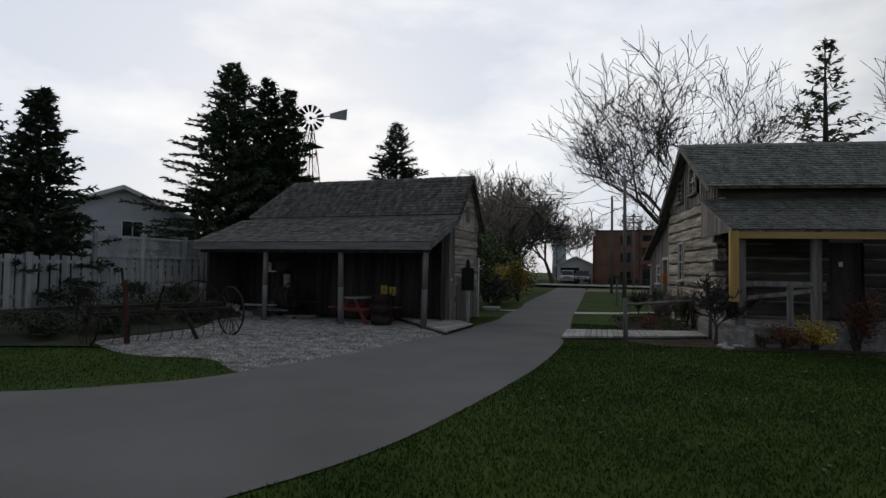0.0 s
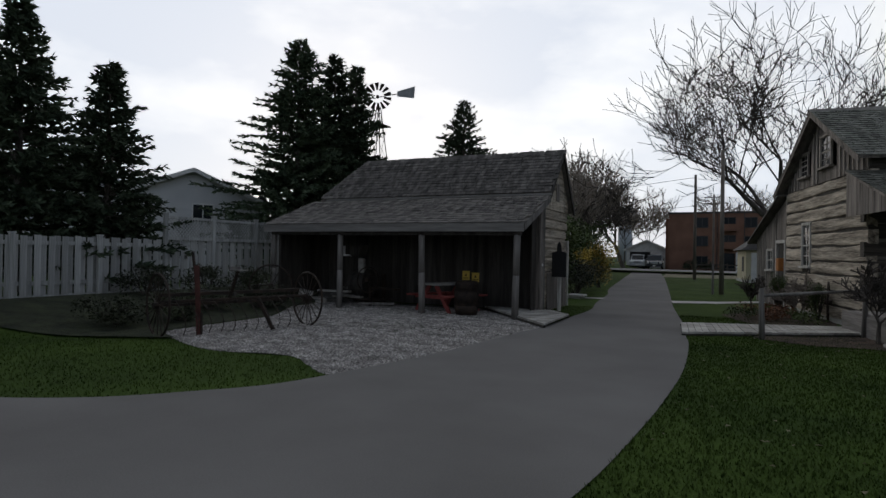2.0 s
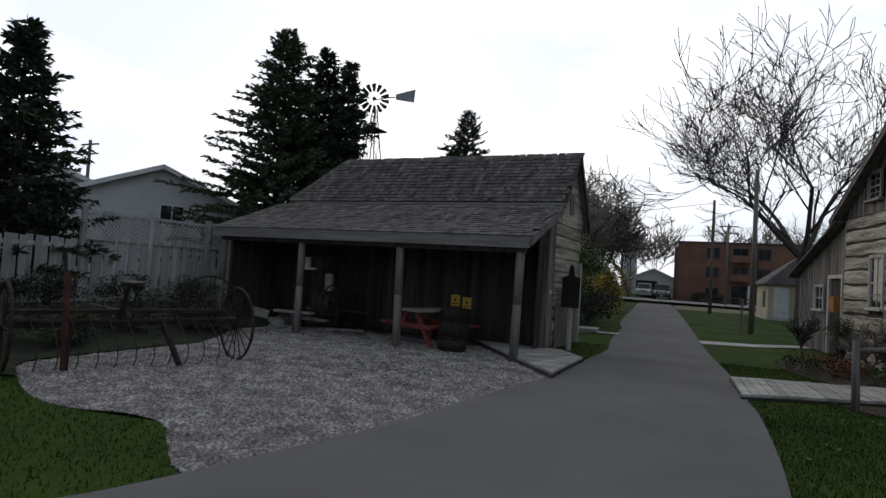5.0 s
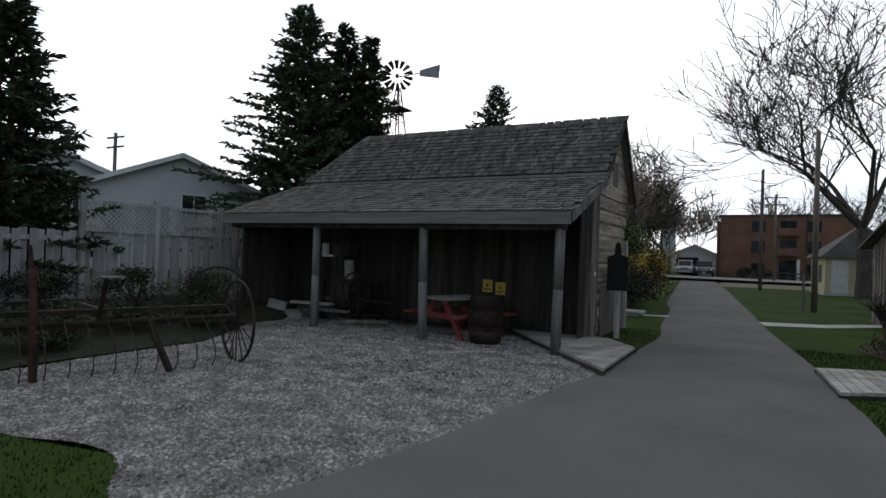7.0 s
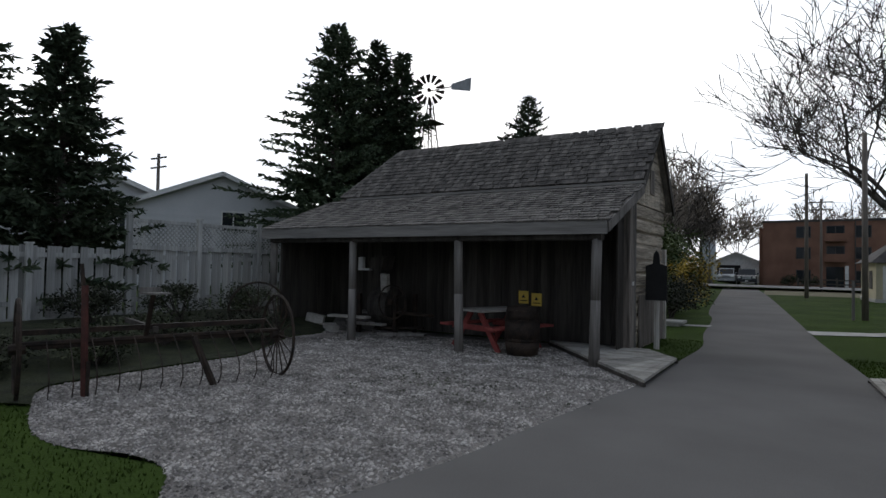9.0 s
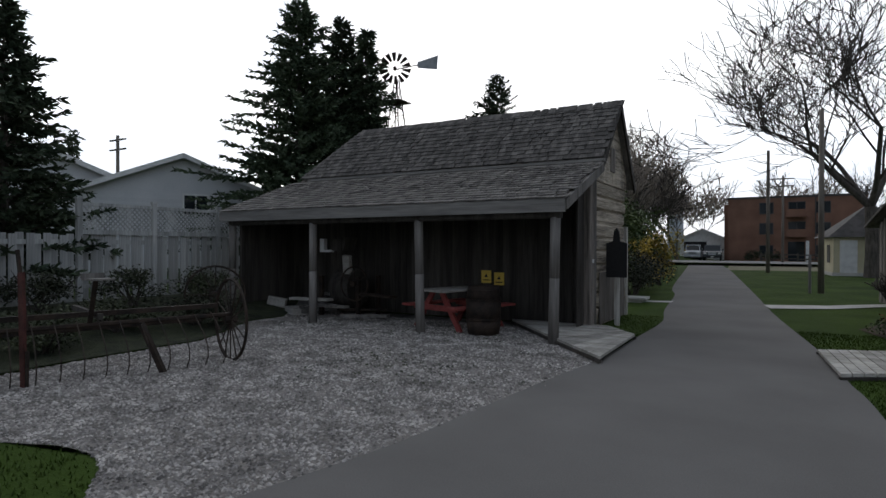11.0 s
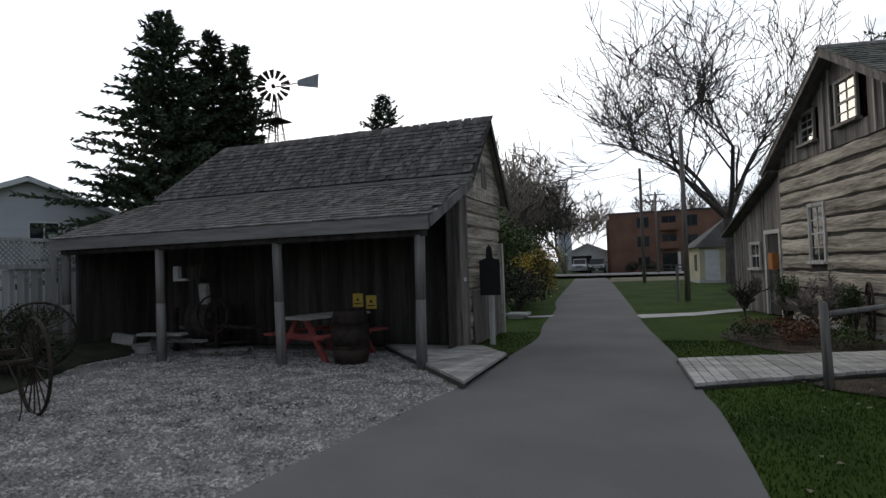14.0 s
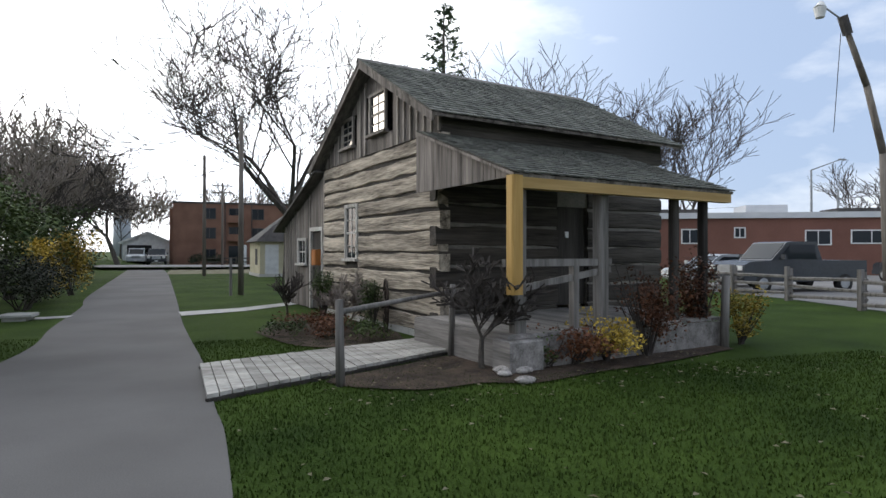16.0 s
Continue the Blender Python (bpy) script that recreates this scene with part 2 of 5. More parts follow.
# ---- mesh building ----
class Geo:
    """Collects vertices and faces for one mesh."""

    def __init__(self):
        self.v, self.f = [], []

    def add(self, vs, fs):
        o = len(self.v)
        self.v += [tuple(p) for p in vs]
        self.f += [tuple(i + o for i in f) for f in fs]
        return self

    def box(self, x0, y0, z0, x1, y1, z1, c=0.0):
        """A box; c cuts its long edges."""
        if c <= 0:
            vs = [(x, y, z) for x in (x0, x1) for y in (y0, y1) for z in (z0, z1)]
            return self.add(vs, [(0, 1, 3, 2), (4, 6, 7, 5), (0, 4, 5, 1), (2, 3, 7, 6), (0, 2, 6, 4), (1, 5, 7, 3)])
        d = (x1 - x0, y1 - y0, z1 - z0)
        ax = d.index(max(d))
        o = [i for i in range(3) if i != ax]
        lo, hi = (x0, y0, z0), (x1, y1, z1)
        a0, a1, b0, b1 = lo[o[0]], hi[o[0]], lo[o[1]], hi[o[1]]
        ring = [(a0 + c, b0), (a1 - c, b0), (a1, b0 + c), (a1, b1 - c), (a1 - c, b1), (a0 + c, b1), (a0, b1 - c), (a0, b0 + c)]
        vs = []
        for e in (lo[ax], hi[ax]):
            for a, b in ring:
                p = [0, 0, 0]
                p[ax], p[o[0]], p[o[1]] = e, a, b
                vs.append(p)
        fs = [(i, (i + 1) % 8, 8 + (i + 1) % 8, 8 + i) for i in range(8)] + [tuple(range(7, -1, -1)), tuple(range(8, 16))]
        return self.add(vs, fs)

    def tube(self, p0, p1, r0, r1=None, n=6, caps=True):
        r1 = r0 if r1 is None else r1
        p0, p1 = Vector(p0), Vector(p1)
        d = (p1 - p0).normalized()
        a = d.orthogonal().normalized()
        b = d.cross(a)
        vs = []
        for p, r in ((p0, r0), (p1, r1)):
            for i in range(n):
                t = 2 * math.pi * i / n
                vs.append(p + a * (r * math.cos(t)) + b * (r * math.sin(t)))
        fs = [(i, (i + 1) % n, n + (i + 1) % n, n + i) for i in range(n)]
        if caps:
            fs += [tuple(range(n - 1, -1, -1)), tuple(range(n, 2 * n))]
        return self.add(vs, fs)

    def beam(self, p0, p1, w, h):
        """A squared bar from p0 to p1, w wide and h high."""
        p0, p1 = Vector(p0), Vector(p1)
        d = (p1 - p0).normalized()
        up = Vector((0, 0, 1)) if abs(d.z) < 0.95 else Vector((0, 1, 0))
        s = d.cross(up).normalized() * (w / 2)
        t = s.cross(d).normalized() * (h / 2)
        vs = [p + s * i + t * j for p in (p0, p1) for i, j in ((-1, -1), (1, -1), (1, 1), (-1, 1))]
        return self.add(vs, [(0, 1, 5, 4), (1, 2, 6, 5), (2, 3, 7, 6), (3, 0, 4, 7), (3, 2, 1, 0), (4, 5, 6, 7)])

    def prism(self, outline, axis, a, b):
        """An outline of (p, q) pairs drawn out along an axis from a to b."""
        o = [i for i in range(3) if i != axis]
        n, vs = len(outline), []
        for e in (a, b):
            for p, q in outline:
                w = [0, 0, 0]
                w[axis], w[o[0]], w[o[1]] = e, p, q
                vs.append(w)
        return self.add(vs, [(i, (i + 1) % n, n + (i + 1) % n, n + i) for i in range(n)] + [tuple(range(n - 1, -1, -1)), tuple(range(n, 2 * n))])

    def slab(self, c, thick):
        """A flat slab under four corners."""
        c = [Vector(p) for p in c]
        nrm = (c[1] - c[0]).cross(c[3] - c[0]).normalized()
        if nrm.z < 0:
            nrm = -nrm
        vs = c + [p - nrm * thick for p in c]
        return self.add(vs, [(0, 1, 2, 3), (7, 6, 5, 4), (0, 4, 5, 1), (1, 5, 6, 2), (2, 6, 7, 3), (3, 7, 4, 0)])

    def mesh(self, name, material, smooth=False):
        me = bpy.data.meshes.new(name)
        me.from_pydata(self.v, [], self.f)
        bm = bmesh.new()
        bm.from_mesh(me)
        if len(self.f) < 4000:
            bmesh.ops.recalc_face_normals(bm, faces=bm.faces)
            bm.to_mesh(me)
        bm.free()
        me.materials.append(material)
        if smooth:
            me.polygons.foreach_set("use_smooth", [True] * len(me.polygons))
        return me


def part(name, geo, material, parent=None, label="", smooth=False):
    ob = new(name, geo.mesh(name, material, smooth))
    ob.parent = parent
    if label:
        ob["label"] = label
    return ob


def piece(name, mesh, parent, m):
    """A piece on a shared mesh, with its own pose."""
    ob = new(name, mesh)
    ob.parent = parent
    ob.matrix_basis = m
    return ob


def thing(name, m, label, category, group="", kind=""):
    ob = new(name)
    ob.empty_display_size = 0.2
    ob.matrix_basis = m
    return tagged(ob, label, category, group, kind)


def solo(name, geo, material, label, category, group="", kind="", smooth=False):
    return tagged(new(name, geo.mesh(name, material, smooth)), label, category, group, kind)


rng = random.Random(7)


def shingles(parent, corners, material, rows, width, cap=150):
    """Shingle courses on a roof plane: corners eave left, eave right, top right, top left. The lowest are pieces, the rest one mesh."""
    e0, e1, t1, t0 = [Vector(c) for c in corners]
    nrm = (e1 - e0).cross(t0 - e0).normalized()
    if nrm.z < 0:
        nrm = -nrm
    rest, made = Geo(), 0
    protos = []
    for k in range(4):
        g = Geo()
        w, h = width * (0.90 + 0.03 * k), (t0 - e0).length / rows * 1.5
        g.add([(0, 0, 0.008), (w, 0.006 * (k - 1), 0.008), (w, h, 0.0), (0, h, 0.0), (0, 0, 0.028), (w, 0.006 * (k - 1), 0.028), (w, h, 0.006), (0, h, 0.006)],
              [(3, 2, 1, 0), (4, 5, 6, 7), (0, 1, 5, 4), (1, 2, 6, 5), (2, 3, 7, 6), (3, 0, 4, 7)])
        protos.append(g)
    meshes = [g.mesh("shingle", material) for g in protos]
    for r in range(rows):
        a, b = e0.lerp(t0, r / rows), e1.lerp(t1, r / rows)
        along = (b - a).normalized()
        up = nrm.cross(along).normalized()
        x, n = -width * rng.random() * 0.5, (b - a).length
        while x < n - width * 0.5:
            x = max(x, 0)
            k = rng.randrange(4)
            o = a + along * x + up * (rng.uniform(-0.012, 0.008) - (0.5 * (t0 - e0).length / rows if r == rows - 1 else 0)) + nrm * rng.uniform(0.0, 0.006)
            m = Matrix((along.to_4d(), up.to_4d(), nrm.to_4d(), (0, 0, 0, 1))).transposed()
            m.col[3] = (*o, 1)
            for i in range(3):
                m[3][i] = 0
            if made < cap:
                piece("shingle", meshes[k], parent, m)
                made += 1
            else:
                rest.add([m @ Vector(v) for v in protos[k].v], protos[k].f)
            x += width * rng.uniform(0.8, 1.2)
    ob = part("shingle_field", rest, material, parent, "weathered grey cedar shingles in courses")
    ob["kind"] = "stuff"


# ---- ground ----
def height(x, y):
    """The lawn rises gently towards the board fence."""
    t = min(max((-12.2 - x) / 3.2, 0), 1)
    return 0.42 * t * t * (3 - 2 * t)


def sheet(name, left, right, z, material, label, category, kind="structure", steps=6):
    """A strip of ground between two edge lines of equal count, lying on the ground."""
    g = Geo()
    for a, b in zip(left, right):
        for i in range(steps + 1):
            x, y = a[0] + (b[0] - a[0]) * i / steps, a[1] + (b[1] - a[1]) * i / steps
            g.v.append((x, y, height(x, y) + z))
    for j in range(len(left) - 1):
        for i in range(steps):
            o = j * (steps + 1) + i
            g.f.append((o, o + 1, o + steps + 2, o + steps + 1))
    return solo(name, g, material, label, category, kind=kind)


def smooth_line(pts, n=8):
    """A Catmull-Rom line through the points."""
    out = []
    p = [pts[0]] + list(pts) + [pts[-1]]
    for i in range(1, len(p) - 2):
        for k in range(n):
            t = k / n
            out.append(tuple(0.5 * (2 * p[i][c] + (p[i + 1][c] - p[i - 1][c]) * t + (2 * p[i - 1][c] - 5 * p[i][c] + 4 * p[i + 1][c] - p[i + 2][c]) * t * t
                                    + (3 * p[i][c] - p[i - 1][c] - 3 * p[i + 1][c] + p[i + 2][c]) * t ** 3) for c in (0, 1)))
    return out + [tuple(pts[-1])]


g = Geo()
xs = [-2500, -600, -150, -60, -30] + [-22 + 0.5 * i for i in range(24)] + [-9, -5, 0, 8, 20, 50, 150, 600, 2500]
ys = [-2500, -500, -100, -40, -15, -5, 0, 4, 8, 12, 16, 20, 25, 32, 45, 60, 90, 160, 400, 1000, 2500]
for y in ys:
    for x in xs:
        g.v.append((x, y, height(x, y)))
for j in range(len(ys) - 1):
    for i in range(len(xs) - 1):
        o = j * len(xs) + i
        g.f.append((o, o + 1, o + len(xs) + 1, o + len(xs)))
solo("ground", g, M_grass, "dark green mown lawn in shade", "ground", kind="structure")
ROAD_L = [(-40, -1.0), (-13.5, 2.9), (-9.6, 4.05), (-8.2, 4.7), (-7.4, 5.5), (-6.87, 6.3), (-6.5, 7.8), (-6.25, 9.0), (-6.13, 10.2), (-5.95, 12), (-5.8, 13.3), (-5.78, 15.5), (-5.78, 18), (-6.15, 20.6), (-6.65, 25.5), (-7.4, 30.2), (-9.4, 48.5), (-10.9, 62)]
ROAD_R = [(-40, -12), (-10, -3.6), (-5.6, -0.4), (-4.2, 1.8), (-3.55, 3.2), (-3.25, 4.05), (-3.07, 5.0), (-2.95, 6.2), (-2.85, 7.6), (-2.78, 9.7), (-2.86, 12.2), (-2.97, 13.3), (-3.1, 15.1), (-3.72, 20.1), (-4.05, 23.4), (-4.6, 29), (-6.6, 48.5), (-8.2, 62)]
sheet("road", smooth_line(ROAD_L), smooth_line(ROAD_R), 0.012, M_asphalt, "smooth grey asphalt lane curving between lawns", "road")
sheet("cross_street", [(-80, 62), (80, 58)], [(-80, 71), (80, 67)], 0.016, M_street, "pale grey asphalt street crossing the lane end", "street", steps=12)
sheet("verge", [(-6.9, 50), (20, 52)], [(-7.6, 61.5), (20, 58.5)], 0.008, M_verge, "worn sandy verge beside the street", "verge")
GRAVEL_F = [(-6.7, 6.9), (-6.62, 7.2), (-6.52, 7.5), (-6.45, 7.8), (-6.4, 8.1), (-6.3, 8.5), (-6.2, 9.0), (-6.1, 9.6), (-6.0, 10.4), (-5.9, 11.2), (-5.8, 12.2), (-5.65, 13.2), (-6.1, 14.2), (-6.6, 16.4)]
GRAVEL_B = [(-6.95, 7.0), (-7.35, 7.3), (-7.85, 7.65), (-8.4, 7.7), (-9.0, 7.5), (-9.7, 7.55), (-10.7, 7.95), (-11.5, 8.4), (-11.7, 9.1), (-11.8, 10.9), (-11.85, 11.6), (-12.8, 13.4), (-12.9, 14.5), (-14.2, 16.4)]
sheet("gravel_yard", smooth_line(GRAVEL_F), smooth_line(GRAVEL_B), 0.008, M_gravel, "pale grey crushed gravel in front of the shed", "gravel", steps=12)
sheet("planting_bed", smooth_line(GRAVEL_B[6:]), smooth_line([(-13.5, 6.6), (-15.4, 7.2), (-15.6, 8.4), (-15.6, 10.6), (-15.6, 12.0), (-15.6, 13.6), (-15.6, 15.0), (-15.6, 16.4)]), 0.035, M_ivy, "dark overgrown planting bed between gravel and fence", "planting bed", steps=18)


# ---- open-fronted shed ----
shed = thing("shed", pose(0, 0, 0), "weathered grey log shed with an open lean-to front and shingled roof", "shed")
SX0, SX1 = -13.9, -6.72
EY, EZ, FY, FZ, RY, RZ, BY, BZ = 14.05, 2.29, 16.3, 3.14, 17.73, 4.58, 19.1, 2.88
LX, UX, RIDGE_X = -6.55, -6.56, -13.25      # right edges of lower and upper roof, left end of the ridge
part("roof_lower", Geo().slab([(-14.35, EY, EZ), (LX, EY, EZ), (LX, FY, FZ), (-14.35, FY, FZ)], 0.05), M_board, shed)
part("roof_front", Geo().slab([(-14.15, FY, FZ + 0.03), (UX, FY, FZ + 0.03), (UX, RY, RZ), (RIDGE_X, RY, RZ + 0.02)], 0.05), M_board, shed)
part("roof_back", Geo().slab([(-14.15, BY, BZ), (UX, BY, BZ), (UX, RY, RZ), (RIDGE_X, RY, RZ + 0.02)], 0.05), M_shingle, shed)
part("fascia", Geo().box(-14.37, EY - 0.05, EZ - 0.20, LX + 0.02, EY - 0.005, EZ + 0.01), M_greyx, shed, "pale grey weathered fascia board")
part("flashing", Geo().box(-13.9, FY - 0.02, FZ + 0.02, LX + 0.03, FY + 0.07, FZ + 0.075), M_greyx, shed)
part("barge_board", Geo().beam((LX + 0.02, EY, EZ - 0.09), (LX + 0.02, FY - 0.05, FZ - 0.09), 0.04, 0.16), M_grey, shed)
for y0, z0, y1, z1 in ((FY, FZ - 0.06, RY, RZ - 0.06), (BY, BZ - 0.06, RY, RZ - 0.06)):
    part("rake_board", Geo().beam((UX, y0, z0), (UX, y1, z1), 0.04, 0.15), M_dark, shed)
# log walls of the main room
z, k = 0.12, 0
while z < 2.85:
    h = 0.27 + 0.03 * math.sin(k * 2.3)
    j = 0.02 * math.sin(k * 1.7)
    part("log", Geo().box(SX1 - 0.18 + j, FY + 0.06, z, SX1 + j, BY - 0.32, z + h - 0.03, 0.03), M_log, shed)
    # logs facing the lean-to are coloured dark to hold its shade
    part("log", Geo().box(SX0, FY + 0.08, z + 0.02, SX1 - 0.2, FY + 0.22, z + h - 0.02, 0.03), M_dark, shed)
    z, k = z + h, k + 1
part("chinking", Geo().box(SX1 - 0.15, FY + 0.12, 0.0, SX1 - 0.035, BY - 0.36, 2.86), M_log, shed)
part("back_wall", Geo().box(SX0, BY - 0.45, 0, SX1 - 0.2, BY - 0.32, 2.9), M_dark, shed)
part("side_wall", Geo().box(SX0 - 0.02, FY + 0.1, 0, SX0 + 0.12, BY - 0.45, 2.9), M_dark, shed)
# boarded gable
gy0, gy1 = FY + 0.08, BY - 0.2
n = 14
for i in range(n):
    a, b = gy0 + (gy1 - gy0) * i / n, gy0 + (gy1 - gy0) * (i + 1) / n
    top = lambda y: FZ + 0.0 + (RZ - FZ - 0.1) * (y - FY) / (RY - FY) if y < RY else BZ + (RZ - BZ - 0.1) * (BY - y) / (BY - RY)
    part("gable_board", Geo().prism([(a, 2.82), (b - 0.012, 2.82), (b - 0.012, top(b)), (a, top(a))], 0, SX1 - 0.06, SX1 + 0.015), M_log, shed)
part("loft_hatch", Geo().box(SX1 + 0.016, 17.45, 3.1, SX1 + 0.04, 17.78, 3.6), M_board, shed)
part("corner_post", Geo().box(SX1 - 0.06, BY - 0.33, 0.02, SX1 + 0.05, BY - 0.2, 2.0), M_oldtrim, shed, "pale corner trim with flaking white paint")
part("skirt_board", Geo().box(SX1 + 0.02, FY + 0.3, 0.05, SX1 + 0.04, BY - 0.5, 1.05), M_board, shed)
# lean-to end boards, coloured dark for the roof's shade, and a heavy door post
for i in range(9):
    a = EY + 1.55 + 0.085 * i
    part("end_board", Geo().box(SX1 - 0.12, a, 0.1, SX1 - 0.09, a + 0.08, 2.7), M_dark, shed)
part("door_post", Geo().box(SX1 - 0.15, FY - 0.35, 0.06, SX1 + 0.05, FY - 0.12, 2.85, 0.03), M_board, shed)
part("door_post", Geo().box(SX1 - 0.12, FY - 0.02, 0.06, SX1 + 0.03, FY + 0.10, 3.0, 0.02), M_grey, shed)
part("door_latch", Geo().box(SX1 + 0.05, FY - 0.28, 1.25, SX1 + 0.062, FY - 0.18, 1.32), M_trimwhite, shed, "small white label plate")
# boards behind the open front, shade of the lean-to in their colour
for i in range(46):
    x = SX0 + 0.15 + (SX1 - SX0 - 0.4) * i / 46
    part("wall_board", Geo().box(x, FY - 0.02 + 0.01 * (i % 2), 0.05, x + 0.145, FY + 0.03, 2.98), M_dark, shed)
for i, x in enumerate((-14.2, -11.83, -9.27, -6.78)):
    lean = (0.02, 0.01, -0.015, 0.02)[i]
    gp = Geo().tube((x, EY + 0.16, 0.0), (x + lean, EY + 0.15, 1.05), 0.088, 0.080, 9).tube((x + lean, EY + 0.15, 1.05), (x + lean * 2, EY + 0.14, 2.1), 0.080, 0.082, 9)
    part("post", gp, M_grey, shed, "round weathered cedar post", True)
# beam, rafters and end wall: under-roof shade put into the wood colour
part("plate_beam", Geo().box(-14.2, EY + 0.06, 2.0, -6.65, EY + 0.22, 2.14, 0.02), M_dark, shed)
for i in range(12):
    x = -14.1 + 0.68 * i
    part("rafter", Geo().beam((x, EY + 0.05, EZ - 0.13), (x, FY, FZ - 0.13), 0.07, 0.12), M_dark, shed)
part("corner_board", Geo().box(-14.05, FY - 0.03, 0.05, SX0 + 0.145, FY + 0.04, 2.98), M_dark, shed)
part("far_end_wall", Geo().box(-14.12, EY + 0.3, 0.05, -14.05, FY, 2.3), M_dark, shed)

# ---- log cabin with porch ----
PSI = 11.0
cabin = thing("log_cabin", pose(0.45, 16.4, 0, 0, 0, PSI), "weathered hewn-log cabin with boarded gable, shingled roof and porch", "cabin")
CW, CD, LT = 5.6, 5.7, 3.58        # length along the porch, depth of the gable, top of the logs
PK, PKZ = 2.75, 5.42
pk_slope = (PKZ - 3.80) / (PK + 0.25)
rows = [0.10, 0.42, 0.80, 1.18, 1.52, 1.90, 2.26, 2.60, 2.94, 3.27, LT]
lr = random.Random(3)
WY0, WY1, WZ0, WZ1 = 3.57, 4.18, 1.37, 2.52     # ground-floor window in the gable wall


def log_geo(x0, y0, z0, x1, y1, z1, along, seed, wob=0.022):
    """A hewn log: a bar with uneven faces along x or y."""
    r = random.Random(seed)
    gg = Geo()
    n = max(3, int((x1 - x0 if along == 0 else y1 - y0) / 0.45))
    rings = []
    for i in range(n + 1):
        t = i / n
        a, b = r.uniform(-wob, wob), r.uniform(-wob, wob)
        d = r.uniform(-wob, wob) * 0.7
        if along == 1:
            y = y0 + (y1 - y0) * t
            q = [(x0 + d, y, z0 + 0.022 + a), (x0 - 0.010 + d, y, (z0 + z1) / 2), (x0 + d, y, z1 - 0.022 + b), (x0 + 0.05, y, z1 + b), (x1, y, z1 + b), (x1, y, z0 + a), (x0 + 0.05, y, z0 + a)]
        else:
            x = x0 + (x1 - x0) * t
            q = [(x, y0 + d, z0 + 0.022 + a), (x, y0 - 0.010 + d, (z0 + z1) / 2), (x, y0 + d, z1 - 0.022 + b), (x, y0 + 0.05, z1 + b), (x, y1, z1 + b), (x, y1, z0 + a), (x, y0 + 0.05, z0 + a)]
        rings += q
    gg.v = rings
    for i in range(n):
        for k in range(7):
            gg.f.append((7 * i + k, 7 * i + (k + 1) % 7, 7 * i + 7 + (k + 1) % 7, 7 * i + 7 + k))
    gg.f += [tuple(range(6, -1, -1)), tuple(range(7 * n, 7 * n + 7))]
    return gg


for i in range(len(rows) - 1):
    a, b = rows[i] + 0.012, rows[i + 1] - 0.022
    spans = [(0.0 - 0.06 * (i % 2), CD)]
    if b > WZ0 and a < WZ1:
        spans = [(-0.06 * (i % 2), WY0 - 0.06), (WY1 + 0.06, CD)]
    for s, e in spans:
        part("log", log_geo(0.0, s, a, 0.2, e, b, 1, 10 * i + int(s)), M_log, cabin)
    # front logs have the porch shade put into their colour
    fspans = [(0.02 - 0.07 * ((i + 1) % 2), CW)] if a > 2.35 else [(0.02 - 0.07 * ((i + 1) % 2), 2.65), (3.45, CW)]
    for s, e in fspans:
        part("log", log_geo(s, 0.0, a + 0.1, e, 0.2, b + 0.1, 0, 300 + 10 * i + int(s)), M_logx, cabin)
part("chinking", Geo().box(0.035, 0.1, 0.05, 0.17, WY0 - 0.05, LT - 0.02).box(0.035, WY1 + 0.05, 0.05, 0.17, CD, LT - 0.02).box(0.035, WY0 - 0.05, 0.05, 0.17, WY1 + 0.05, WZ0).box(0.035, WY0 - 0.05, WZ1, 0.17, WY1 + 0.05, LT - 0.02), M_dark, cabin)
part("chinking", Geo().box(0.1, 0.04, 0.05, 2.65, 0.17, LT).box(3.45, 0.04, 0.05, CW, 0.17, LT).box(2.65, 0.04, 2.4, 3.45, 0.17, LT), M_chink, cabin, "pale lime chinking in the porch shade")
part("back_wall", Geo().box(0.2, CD - 0.2, 0.05, CW, CD, LT).box(CW - 0.2, 0.2, 0.05, CW, CD - 0.2, LT), M_log, cabin)
part("foundation", Geo().box(0.02, 0.02, -0.02, CW - 0.02, CD - 0.02, 0.12), M_concrete, cabin)
# upper wall above the porch roof, in the same shade-darkened logs
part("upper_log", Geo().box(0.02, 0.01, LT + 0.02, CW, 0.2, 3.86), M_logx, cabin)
# boarded gable
UW = ((2.05, 2.87, 3.90, 4.80), (3.74, 4.46, 3.84, 4.56))
nb = 22
for i in range(nb):
    a, b = CD * i / nb, CD * (i + 1) / nb
    tp = lambda y: PKZ - 0.1 - pk_slope * abs(y - PK) if y < PK else PKZ - 0.1 - (PKZ - 3.58) / (CD + 0.35 - PK) * (y - PK)
    za, zb = tp(a), tp(b)
    win = next((w for w in UW if b > w[0] and a < w[1]), None)
    if win:
        part("gable_board", Geo().prism([(a, LT), (b - 0.008, LT), (b - 0.008, win[2]), (a, win[2])], 0, 0.03, 0.08), M_board, cabin)
        if min(za, zb) > win[3]:
            part("gable_board", Geo().prism([(a, win[3]), (b - 0.008, win[3]), (b - 0.008, zb), (a, za)], 0, 0.03, 0.08), M_board, cabin)
    else:
        part("gable_board", Geo().prism([(a, LT), (b - 0.008, LT), (b - 0.008, zb), (a, za)], 0, 0.03, 0.08), M_board, cabin)
        part("batten", Geo().prism([(a - 0.025, LT), (a + 0.025, LT), (a + 0.025, za), (a - 0.025, za)], 0, -0.005, 0.029), M_batten, cabin)


